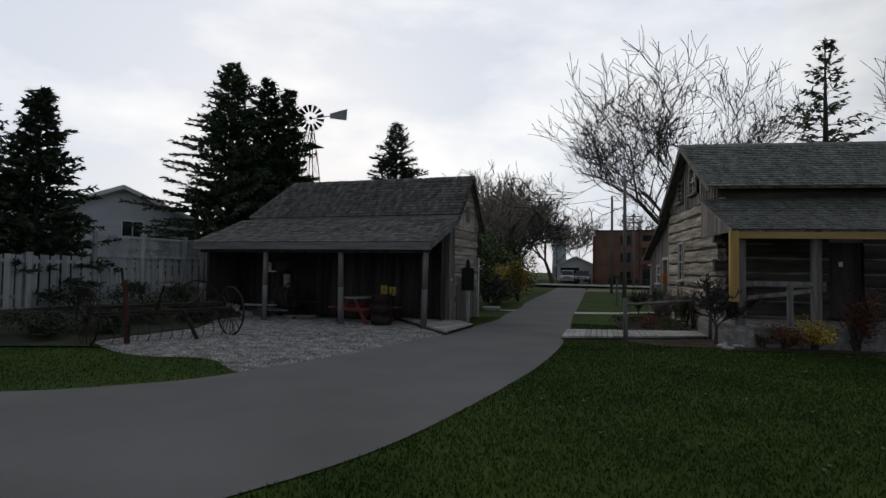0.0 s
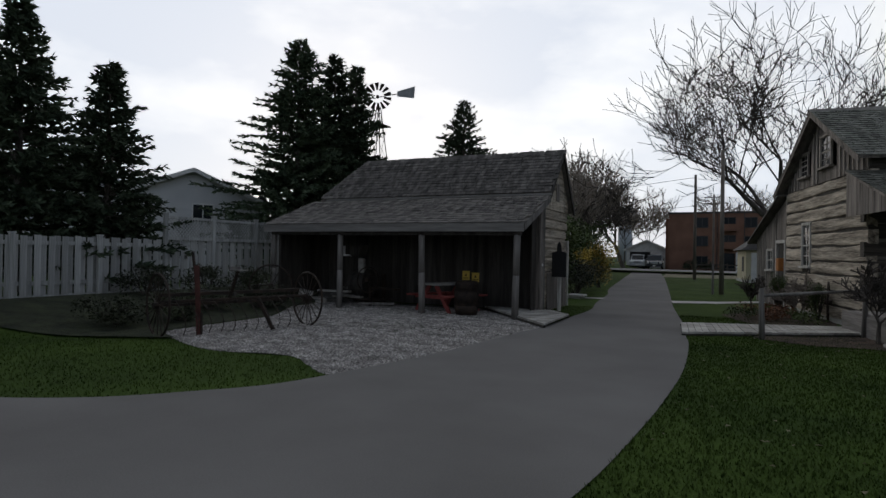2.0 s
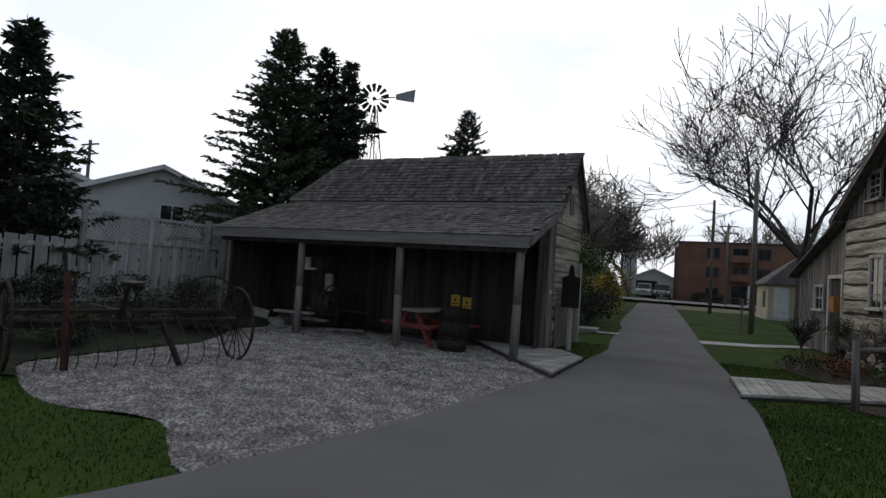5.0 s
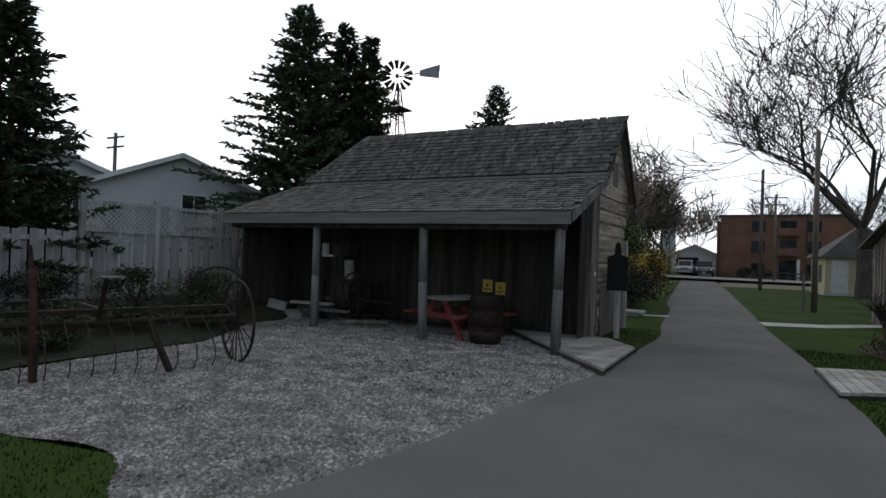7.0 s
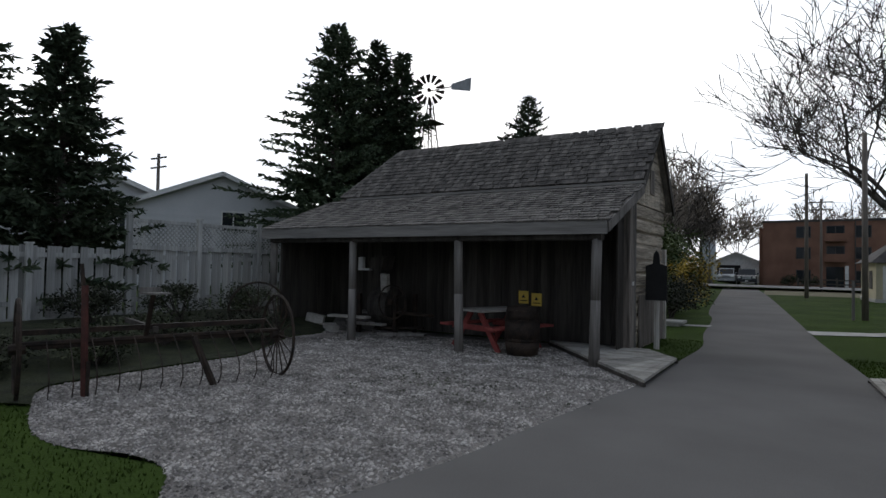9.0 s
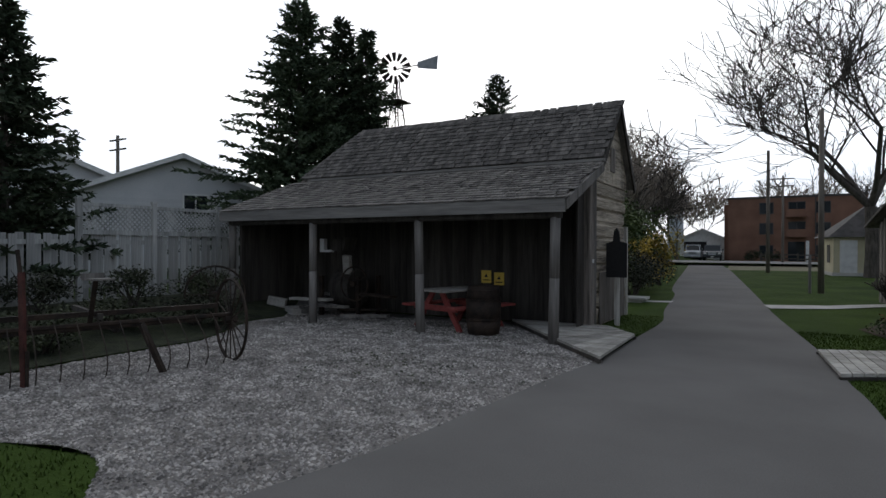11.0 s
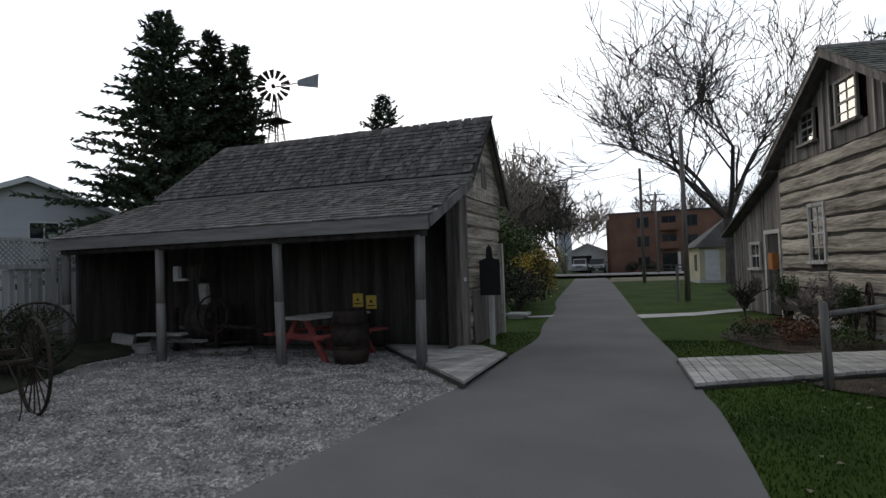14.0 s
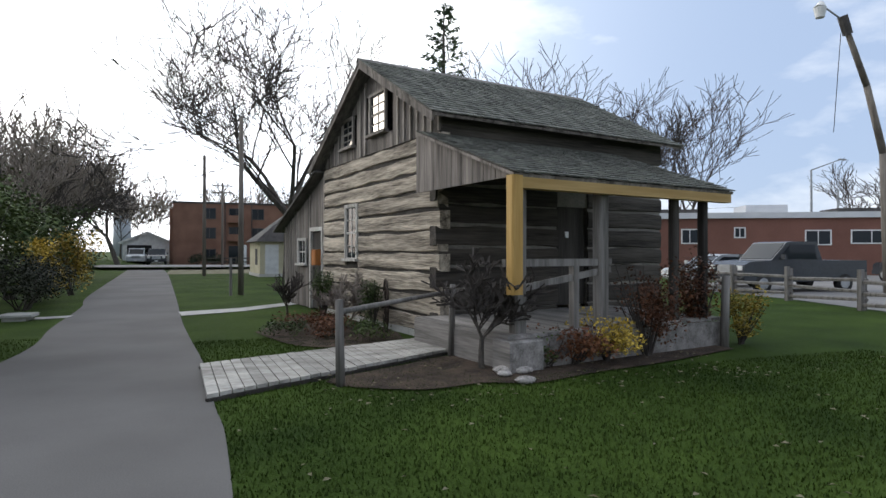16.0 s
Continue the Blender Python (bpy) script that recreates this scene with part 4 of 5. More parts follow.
# ---- far buildings ----
def house(name, x, y, rz, w, d, hw, hp, wall, roof, label, category="house"):
    """A gabled house, gable end towards its local -y."""
    hs = thing(name, pose(x, y, 0, 0, 0, rz), label, category)
    part("wall", Geo().prism([(-w / 2, 0), (w / 2, 0), (w / 2, hw), (0, hp), (-w / 2, hw)], 1, 0, d), wall, hs)
    s = (hp - hw) / (w / 2)
    for sg in (-1, 1):
        e = sg * (w / 2 + 0.4)
        part("roof", Geo().slab([(e, -0.35, hw - 0.4 * s + 0.12), (e, d + 0.3, hw - 0.4 * s + 0.12), (0, d + 0.3, hp + 0.12), (0, -0.35, hp + 0.12)], 0.12), roof, hs)
        part("barge_board", Geo().beam((e, -0.37, hw - 0.4 * s + 0.02), (0, -0.37, hp + 0.02), 0.04, 0.2), M_trimwhite, hs)
        part("gutter", Geo().box(e - 0.06, -0.3, hw - 0.4 * s - 0.05, e + 0.06, d + 0.3, hw - 0.4 * s + 0.08), M_trimwhite, hs)
    return hs


def face_window(parent, x, z, w, h, y=-0.02, trim=None):
    wd = part("window", Geo().box(x - w / 2 - 0.08, y - 0.04, z - 0.08, x + w / 2 + 0.08, y, z).box(x - w / 2 - 0.08, y - 0.04, z + h, x + w / 2 + 0.08, y, z + h + 0.08)
              .box(x - w / 2 - 0.08, y - 0.04, z, x - w / 2, y, z + h).box(x + w / 2, y - 0.04, z, x + w / 2 + 0.08, y, z + h).box(x - 0.03, y - 0.035, z, x + 0.03, y - 0.002, z + h), trim or M_trimwhite, parent)
    part("pane", Geo().box(x - w / 2, y - 0.012, z, x + w / 2, y + 0.012, z + h), M_glass, wd)


h1 = house("house", -26.6, 22.0, 62, 7.6, 11, 3.95, 5.5, M_siding, M_asphroof, "pale vinyl-sided house with a grey gable roof behind the fence")
face_window(h1, 0.55, 2.95, 0.95, 0.85)
for i in range(26):
    part("siding_board", Geo().box(-3.75, -0.018, 0.15 * i, 3.75, -0.004, 0.15 * i + 0.14), M_siding, h1)
h2 = house("house", -29.4, 17.6, 62, 7.6, 11, 3.9, 5.5, M_siding, M_asphroof, "pale vinyl-sided house with a grey gable roof behind the fence")
face_window(h2, 1.6, 2.6, 0.8, 0.8)
for i in range(26):
    part("siding_board", Geo().box(-3.75, -0.018, 0.15 * i, 3.75, -0.004, 0.15 * i + 0.14), M_siding, h2)
dish = thing("satellite_dish", pose(-25.9, 26.2, 4.0), "small grey satellite dish on a house corner", "satellite dish")
part("dish", Geo().tube((0, 0, 0.3), (0.08, -0.06, 0.32), 0.02, 0.3, 12), M_black, dish)
part("mast", Geo().tube((0, 0, -0.2), (0, 0, 0.3), 0.03, 0.03, 6), M_steel, dish)

flats = thing("brick_flats", pose(-9.1, 81.0, 0), "low red brick apartment block with a flat roof", "building")
FW, FH = 13.2, 7.1
part("wall", Geo().box(0, 0, 0, FW, 11, FH), M_brick, flats)
part("parapet", Geo().box(-0.08, -0.08, FH, FW + 0.08, 11.08, FH + 0.22), M_asphroof, flats)
part("chimney_pier", Geo().box(-0.5, 1.5, 0, -0.01, 2.4, FH - 0.5), M_brick, flats)
for cx in (3.9, 9.3):
    for cz in (0.6, 3.1, 5.4):
        if cz:
            face_window(flats, cx, cz, 1.25, 1.15, y=-0.012, trim=M_asphroof)
for cz in (2.7, 4.9):
    part("balcony", Geo().box(5.9, -0.9, cz, 7.8, -0.01, cz + 0.14).box(5.9, -0.92, cz + 0.14, 7.8, -0.86, cz + 0.85), M_brick, flats)
    face_window(flats, 6.85, cz + 0.16, 1.5, 1.5, y=-0.012, trim=M_asphroof)
part("entrance", Geo().box(6.0, -0.03, 0.05, 7.6, 0.02, 2.2), M_glass, flats, "dark glazed entrance")
part("door_column", Geo().box(7.7, -0.5, 0, 8.0, -0.02, 2.3), M_trimwhite, flats)
for cx in (5.6, 8.6):
    part("downpipe", Geo().tube((cx, -0.08, 0.1), (cx, -0.08, FH), 0.05, 0.05, 6), M_asphroof, flats)
for hx in (-6.5, -4.6, 0.8, 3.2):
    leafy("shrub", hx, 79.2, 1.2, 1.3, 700, int(50 + hx), M_hedge, "low dark shrub before the brick flats", size=0.22)

garage = house("garage", -12.6, 88.0, 6, 5.4, 6, 2.7, 3.9, M_trimwhite, M_siding, "small white gabled garage with an open door", "garage")
part("door_opening", Geo().box(-2.2, -0.03, 0.05, 0.5, 0.02, 2.3), M_black, garage, "open dark garage doorway")

creamshed = thing("garden_shed", pose(-1.2, 44.0, 0, 0, 0, 6), "cream stucco shed with dark hipped shingle roof", "shed")
part("wall", Geo().box(0, 0, 0, 4.2, 4.2, 2.15), M_cream, creamshed)
a, b, zc = -0.3, 4.5, 2.12
part("roof", Geo().add([(a, a, zc), (b, a, zc), (b, b, zc), (a, b, zc), (2.1, 2.1, 4.1)], [(0, 1, 4), (1, 2, 4), (2, 3, 4), (3, 0, 4), (3, 2, 1, 0)]), M_asphroof, creamshed)
part("finial", Geo().tube((2.1, 2.1, 4.05), (2.1, 2.1, 4.5), 0.05, 0.02, 6), M_asphroof, creamshed)
part("window_shutter", Geo().box(-0.03, 0.9, 0.7, -0.004, 1.7, 1.7), M_asphroof, creamshed, "dark shutter")
part("door", Geo().box(0.3, -0.04, 0.03, 1.1, -0.004, 1.95), M_trimwhite, creamshed, "pale plank door")
part("plinth", Geo().box(-0.05, -0.05, -0.02, 4.25, 4.25, 0.18), M_concrete, creamshed)

wt = thing("water_tower", pose(-26.2, 158, 0), "pale grey municipal water tower in the distance", "water tower")
part("shaft", Geo().tube((0, 0, 0), (0, 0, 11.2), 2.0, 1.7, 16), M_water, wt, "", True)
part("tank", Geo().tube((0, 0, 10.8), (0, 0, 12.1), 1.8, 3.0, 20).tube((0, 0, 12.1), (0, 0, 13.7), 3.0, 3.0, 20).tube((0, 0, 13.7), (0, 0, 14.3), 3.0, 1.7, 20), M_water, wt, "", True)

shop = thing("long_red_building", pose(24.0, 42.3, 0, 0, 0, -29.4), "long low red painted block building with a flat roof", "building")
part("wall", Geo().box(0, 0, 0, 40, 14, 3.9), M_brickred, shop)
part("roof_edge", Geo().box(-0.2, -0.2, 3.9, 40.2, 14.2, 4.3), M_siding, shop, "pale metal roof edge")
for cx, cz, w2, h2b in ((4.2, 2.2, 1.0, 0.9), (7.5, 2.6, 0.6, 0.6), (12.5, 2.1, 1.5, 0.9), (15.8, 2.2, 2.4, 0.8)):
    face_window(shop, cx, cz, w2, h2b, y=-0.012)
for i in range(5):
    part("roof_unit", Geo().box(3 + 6.5 * i, 5, 4.31, 6 + 6.5 * i, 8, 4.9 + 0.3 * (i % 2)), M_siding if i % 2 else M_asphroof, shop)
store = thing("shop_building", pose(52, 34, 0, 0, 0, -29), "far red-fronted shop building", "building")
part("wall", Geo().box(0, 0, 0, 22, 10, 4.2), M_brick, store)
part("sign_band", Geo().box(0.5, -0.3, 3.0, 9, -0.01, 5.0), M_redflag, store, "bright red sign band")
part("shop_window", Geo().box(1, -0.02, 0.6, 20, 0.01, 2.5), M_glass, store)

# car park asphalt
sheet("car_park", [(15.0, 27), (14.4, 21.5), (13.0, 17.2), (11.2, 10)], [(60, 58), (70, 36), (70, 20), (70, 4)], 0.006, M_street, "grey asphalt car park beyond the rail fence", "car park", steps=10)


# ---- vehicles ----
def vehicle(name, m, paint, label, L=5.2, W=1.9, H=1.85, pickup=False, category="car"):
    """Body, cabin with glass, four wheels, lights, bumpers; front towards local -y."""
    v = thing(name, m, label, category)
    hood = H * 0.60
    if pickup:
        prof = [(0.0, 0.42), (0.02, hood - 0.12), (0.25, hood), (1.35, hood + 0.06), (L - 0.02, hood + 0.05), (L, 0.55), (L - 0.3, 0.42)]
        cab = [(1.3, hood + 0.05), (2.0, H - 0.03), (2.3, H), (3.35, H), (3.62, hood + 0.05)]
    else:
        prof = [(0.0, 0.35), (0.02, hood - 0.2), (0.25, hood - 0.06), (1.2, hood + 0.02), (L - 0.1, hood + 0.05), (L, 0.5), (L - 0.2, 0.35)]
        cab = [(1.1, hood), (1.9, H - 0.04), (2.4, H), (L - 0.7, H - 0.06), (L - 0.12, hood + 0.04)]
    body = part("body", Geo().prism(prof, 0, -W / 2, W / 2), paint, v)
    part("cab", Geo().prism(cab, 0, -W / 2 + 0.13, W / 2 - 0.13), paint, v)
    c0, c1, c2, c3 = cab[0], cab[1], cab[-2], cab[-1]
    for sx in (-1, 1):
        x = sx * (W / 2 - 0.125)
        part("side_window", Geo().prism([(c0[0] + 0.32, hood + 0.1), (c1[0] + 0.12, H - 0.12), (c2[0] - 0.1, H - 0.12), (c3[0] - 0.25, hood + 0.1)], 0, x - 0.008, x + 0.008), M_glass, v)
        part("headlight", Geo().box(sx * W * 0.38 - 0.14, -0.02, hood - 0.32, sx * W * 0.38 + 0.14, 0.03, hood - 0.14), M_trimwhite, v)
        part("mirror", Geo().box(sx * (W / 2 + 0.1) - 0.09, c0[0] + 0.3, hood + 0.1, sx * (W / 2 + 0.1) + 0.09, c0[0] + 0.4, hood + 0.28), paint, v)
        for wy in (0.85, L - 1.05):
            wh = part("wheel", Geo().tube((sx * (W / 2 - 0.2), wy, 0.35), (sx * (W / 2 + 0.01), wy, 0.35), 0.35, 0.35, 18), M_tyre, v, "", True)
            part("rim", Geo().tube((sx * (W / 2 + 0.012), wy, 0.35), (sx * (W / 2 + 0.022), wy, 0.35), 0.22, 0.20, 12), M_steel, wh)
    dx, dz = c1[0] - c0[0], c1[1] - c0[1]
    nl2 = math.hypot(dx, dz)
    ny, nz = -dz / nl2 * 0.012, dx / nl2 * 0.012
    part("windscreen", Geo().add([(s * (W / 2 - 0.2), c0[0] + dx * f + ny, c0[1] + dz * f + nz) for s, f in ((-1, 0.08), (1, 0.08), (1, 0.92), (-1, 0.92))]
         + [(s * (W / 2 - 0.2), c0[0] + dx * f, c0[1] + dz * f) for s, f in ((-1, 0.08), (1, 0.08), (1, 0.92), (-1, 0.92))], [(0, 1, 2, 3), (7, 6, 5, 4), (0, 4, 5, 1), (1, 5, 6, 2), (2, 6, 7, 3), (3, 7, 4, 0)]), M_glass, v)
    part("grille", Geo().box(-W * 0.22, -0.025, hood - 0.42, W * 0.22, 0.02, hood - 0.12), M_steel, v)
    part("bumper", Geo().box(-W / 2 + 0.03, -0.1, 0.38, W / 2 - 0.03, 0.02, 0.58, 0.02), M_black if pickup else paint, v)
    part("number_plate", Geo().box(-0.15, -0.115, 0.42, 0.15, -0.102, 0.55), M_white, v)
    return v


vehicle("pickup_truck", pose(15.2, 24.8, 0.0, 0, 0, -97), M_navy, "dark blue-grey pickup truck parked behind the rail fence", 5.6, 2.0, 1.95, True, "truck")
vehicle("car", pose(15.4, 28.0, 0.0, 0, 0, -97), M_silver, "silver car parked beside the pickup truck", 4.6, 1.8, 1.45)
vehicle("suv", pose(31.0, 29.0, 0.0, 0, 0, 160), M_navy, "dark sport utility car in the car park", 4.7, 1.9, 1.75)
vehicle("car", pose(34.5, 29.0, 0.0, 0, 0, 160), M_white, "white car in the car park", 4.6, 1.85, 1.6)
vehicle("pickup_truck", pose(-10.5, 78.0, 0.0, 0, 0, 4), M_navy, "dark pickup truck parked before the garage", 5.4, 1.95, 1.85, True, "truck")
vehicle("van", pose(-13.2, 83.0, 0.0, 0, 0, 4), M_silver, "pale van parked before the garage", 4.8, 1.9, 1.9, category="van")


# ---- poles and lamps ----
def pole(x, y, h, r, label, arms=True):
    p = thing("utility_pole", pose(x, y, 0), label, "pole")
    part("shaft", Geo().tube((0, 0, -0.05), (0, 0, h), r, r * 0.75, 9), M_pole, p, "", True)
    if arms:
        for zz in (h - 0.35, h - 1.0):
            part("crossarm", Geo().box(-0.9, -0.05, zz, 0.9, 0.05, zz + 0.1), M_pole, p)
    return p


pole(-2.5, 28.8, 6.2, 0.10, "plain weathered wooden pole on the lawn", False)
pole(-4.4, 46.5, 7.5, 0.12, "wooden utility pole near the street", False)
pole(-3.6, 66.0, 8.0, 0.12, "wooden utility pole across the street")
pole(-42.4, 28.6, 9.0, 0.14, "wooden utility pole with crossarms behind the houses")
wires = Geo()
for x0, y0, z0, x1, y1, z1 in ((-4.4, 46.5, 7.3, -60, 60, 6.8), (-4.4, 46.5, 6.6, -3.6, 66, 7.6), (-3.6, 66, 7.7, 60, 64, 7.4), (-3.6, 66, 7.0, -60, 70, 6.6)):
    for i in range(10):
        sag = lambda t: -1.2 * 4 * t * (1 - t)
        a, b = i / 10, (i + 1) / 10
        wires.tube((x0 + (x1 - x0) * a, y0 + (y1 - y0) * a, z0 + (z1 - z0) * a + sag(a)), (x0 + (x1 - x0) * b, y0 + (y1 - y0) * b, z0 + (z1 - z0) * b + sag(b)), 0.018, 0.018, 3, False)
solo("overhead_wires", wires, M_black, "thin black overhead wires between the poles", "wires")

lamp = thing("street_lamp", pose(18.9, 21.2, 0), "leaning wooden lamp pole with a bracket lamp", "street lamp")
part("pole", Geo().tube((0, 0, -0.05), (-0.25, 0, 5.0), 0.15, 0.125, 9).tube((-0.25, 0, 5.0), (-1.0, 0.05, 7.3), 0.125, 0.11, 9).tube((-1.0, 0.05, 7.3), (-2.1, 0.1, 9.5), 0.11, 0.09, 9), M_pole, lamp, "", True)
part("pole_cap", Geo().tube((-1.85, 0.1, 9.0), (-2.12, 0.1, 9.6), 0.16, 0.16, 9), M_asphroof, lamp, "dark bracket box")
part("arm", Geo().tube((-2.1, 0.1, 9.45), (-3.0, 0.2, 9.9), 0.035, 0.03, 6), M_steel, lamp)
part("lamp_head", Geo().tube((-3.0, 0.2, 9.98), (-3.05, 0.2, 9.78), 0.08, 0.20, 12).tube((-3.05, 0.2, 9.78), (-3.05, 0.2, 9.45), 0.20, 0.14, 12), M_trimwhite, lamp, "pale glass lantern head")
part("sign_plate", Geo().box(-0.02, -0.2, 4.1, 0.28, -0.15, 5.3), M_steel, lamp)
part("hanging_cable", Geo().tube((-2.2, 0.1, 9.0), (-2.55, 0.1, 5.6), 0.012, 0.012, 4), M_black, lamp)
sl = thing("street_lamp", pose(44, 43.8, 0), "tall grey steel street lamp", "street lamp")
part("mast", Geo().tube((0, 0, 0), (0, 0, 8.6), 0.12, 0.08, 8), M_steel, sl)
part("arm", Geo().tube((0, 0, 8.6), (2.2, -1.0, 9.5), 0.05, 0.04, 6), M_steel, sl)
part("lamp_head", Geo().box(2.0, -1.15, 9.42, 2.7, -0.9, 9.55, 0.03), M_steel, sl)
tl = thing("traffic_light", pose(41.5, 39.6, 0), "yellow traffic signal on a steel mast", "traffic light")
part("mast", Geo().tube((0, 0, 0), (0, 0, 6.4), 0.1, 0.08, 8), M_steel, tl)
part("arm", Geo().tube((0, 0, 5.6), (3.2, -1.8, 6.2), 0.05, 0.04, 6), M_steel, tl)
part("signal_head", Geo().box(3.0, -1.95, 5.3, 3.35, -1.65, 6.15, 0.03), M_yellow, tl)
fl = thing("floodlight_pole", pose(47.3, 39.8, 0), "pole with two floodlights and a red and white flag", "pole")
part("shaft", Geo().tube((0, 0, 0), (0, 0, 8.0), 0.12, 0.09, 8), M_pole, fl)
for s in (-1, 1):
    part("floodlight", Geo().tube((s * 0.75, -0.1, 8.2), (s * 0.85, -0.6, 8.1), 0.10, 0.2, 10), M_black, fl)
part("crossbar", Geo().box(-0.9, -0.04, 8.0, 0.9, 0.04, 8.1), M_steel, fl)
flag = part("flag", Geo().add([(1.3 + 0.1 * math.sin(i), 0.05 * math.cos(2 * i) + d, 7.0 + 1.5 * k - 0.25 * i) for d in (0, 0.01) for k in (0, 1) for i in range(4)],
            [(0, 1, 5, 4), (1, 2, 6, 5), (2, 3, 7, 6), (12, 13, 9, 8), (13, 14, 10, 9), (14, 15, 11, 10)]), M_redflag, fl, "red flag")


# ---- boardwalks, beds and rails by the cabin ----
def boardwalk(name, left, right, n, z, label):
    """Planks laid across between two edge lines, on two stringers."""
    bwk = thing(name, pose(0, 0, 0), label, "boardwalk")
    for i in range(n):
        t0, t1 = i / n + 0.0018, (i + 1) / n - 0.0018
        a0, a1, b0, b1 = [Vector(p).lerp(Vector(q), t) for p, q, t in ((left[0], left[1], t0), (left[0], left[1], t1), (right[0], right[1], t0), (right[0], right[1], t1))]
        dz = z + rng.uniform(-0.004, 0.004)
        vs = [(*p, h) for h in (dz - 0.04, dz) for p in (a0, b0, b1, a1)]
        part("plank", Geo().add(vs, [(3, 2, 1, 0), (4, 5, 6, 7), (0, 1, 5, 4), (1, 2, 6, 5), (2, 3, 7, 6), (3, 0, 4, 7)]), M_plank, bwk)
    for l0, l1 in (left, right):
        part("stringer", Geo().beam((*l0, z - 0.065), (*l1, z - 0.065), 0.05, 0.045), M_dark, bwk)
    return bwk


boardwalk("boardwalk", ((-3.2, 15.25), (0.12, 16.5)), ((-3.05, 13.45), (0.28, 15.3)), 27, 0.085, "pale grey plank walk leading to the cabin porch")
boardwalk("shed_ramp", ((-5.70, 12.95), (-8.3, 16.1)), ((-5.74, 15.25), (-6.4, 16.1)), 13, 0.11, "low grey plank ramp at the shed doorway")
sheet("side_path", [(-3.9, 22.1), (-2.5, 22.8), (-0.9, 24.5)], [(-4.05, 23.1), (-2.6, 23.7), (-1.0, 25.2)], 0.02, M_concrete, "narrow pale concrete path to the lean-to door", "path", steps=3)
sheet("shed_path", [(-7.0, 22.3), (-6.3, 22.5)], [(-7.0, 22.8), (-6.3, 23.0)], 0.02, M_concrete, "narrow pale concrete strip beside the shed", "path", steps=2)
sheet("mulch_bed", smooth_line([(-1.8, 13.95), (-1.5, 13.55), (-0.8, 13.2), (-0.1, 13.3), (0.5, 13.1), (1.4, 13.35), (2.8, 13.65), (4.6, 14.2)], 4), smooth_line([(-1.7, 14.1), (-0.9, 14.5), (-0.4, 14.8), (-0.1, 15.0), (0.4, 15.0), (1.3, 14.1), (2.8, 14.4), (4.5, 14.7)], 4), 0.02, M_mulch, "dark leaf-strewn mulch bed before the porch", "mulch bed", steps=4)
sheet("flower_bed", smooth_line([(-2.4, 18.6), (-1.9, 16.9), (-1.2, 16.4), (0.0, 16.9)], 4), smooth_line([(-1.2, 21.5), (-0.6, 20.5), (0.0, 19.0), (0.1, 17.6)], 4), 0.02, M_mulch, "dark planted bed along the cabin wall", "flower bed", steps=4)
rl = thing("walk_rail", pose(0, 0, 0), "grey pole handrail beside the boardwalk", "rail")
part("post", Geo().tube((-1.65, 13.75, 0), (-1.67, 13.75, 0.98), 0.055, 0.045, 8), M_grey, rl, "", True)
part("post", Geo().tube((0.2, 15.1, 0), (0.22, 15.1, 1.05), 0.055, 0.045, 8), M_grey, rl, "", True)
part("rail", Geo().tube((-1.65, 13.77, 0.84), (0.2, 15.1, 0.95), 0.035, 0.03, 7), M_grey, rl, "", True)
for px_, py_, h_ in ((4.65, 14.45, 1.15),):
    solo("bed_post", Geo().tube((px_, py_, -0.02), (px_ + 0.03, py_, h_), 0.07, 0.06, 8), M_grey, "weathered round post beside the porch shrubs", "post", smooth=True)
solo("small_post", Geo().tube((-2.83, 28.6, 0), (-2.83, 28.6, 1.3), 0.05, 0.045, 7), M_grey, "thin grey wooden post on the lawn", "post")

leafy("rust_shrub", 2.9, 14.15, 0.62, 1.45, 2600, 61, M_leafrust, "rust-brown autumn shrub before the porch", size=0.06)
leafy("yellow_shrub", 2.1, 14.0, 0.55, 0.62, 1500, 62, M_leafyellow, "yellow-leaved low shrub before the porch", size=0.06)
leafy("rust_shrub", 1.55, 13.95, 0.6, 0.55, 1500, 63, M_leafrust, "rust-brown low shrub before the porch", size=0.06)
leafy("green_shrub", 1.1, 13.9, 0.35, 0.42, 900, 64, M_leafgreen, "small green shrub at the porch corner", size=0.06)
leafy("rust_shrub", 4.35, 14.75, 0.55, 1.45, 2800, 65, M_leafrust, "rust-brown autumn shrub at the porch end", size=0.07)
leafy("yellow_shrub", 5.15, 14.6, 0.45, 0.9, 1400, 66, M_leafyellow, "yellow-leaved shrub at the porch end", size=0.06)
leafy("yew", -1.0, 19.6, 0.26, 1.15, 2200, 67, M_leafgreen, "slim dark evergreen against the cabin wall", size=0.05)
leafy("yew", -0.2, 18.4, 0.27, 1.0, 2200, 68, M_leafgreen, "small rounded evergreen by the cabin wall", size=0.05)
for i, (bx, by, m_) in enumerate(((-1.6, 18.6, M_leafrust), (-1.1, 17.6, M_leafrust), (-0.6, 17.1, M_leafgreen), (-1.9, 17.9, M_leafgreen), (-0.9, 18.4, M_leafrust))):
    leafy("bed_plant", bx, by, 0.5, 0.36, 700, 70 + i, m_, "low fading perennials in the flower bed", size=0.06, category="plant", stems=False)
bare_tree("bare_shrub", -0.55, 18.9, 1.25, 81, "pale leafless twiggy shrub by the cabin", spread=0.8, trunk_r=0.03, fork=0.15, levels=5, twig=M_paletwig)
bare_tree("small_tree", 0.25, 14.1, 1.5, 82, "small dark leafless ornamental tree", spread=0.85, trunk_r=0.05, fork=0.33, levels=5)
bare_tree("bare_shrub", -1.6, 21.0, 1.1, 83, "dark leafless shrub by the lean-to", spread=0.7, trunk_r=0.03, fork=0.3, levels=4)
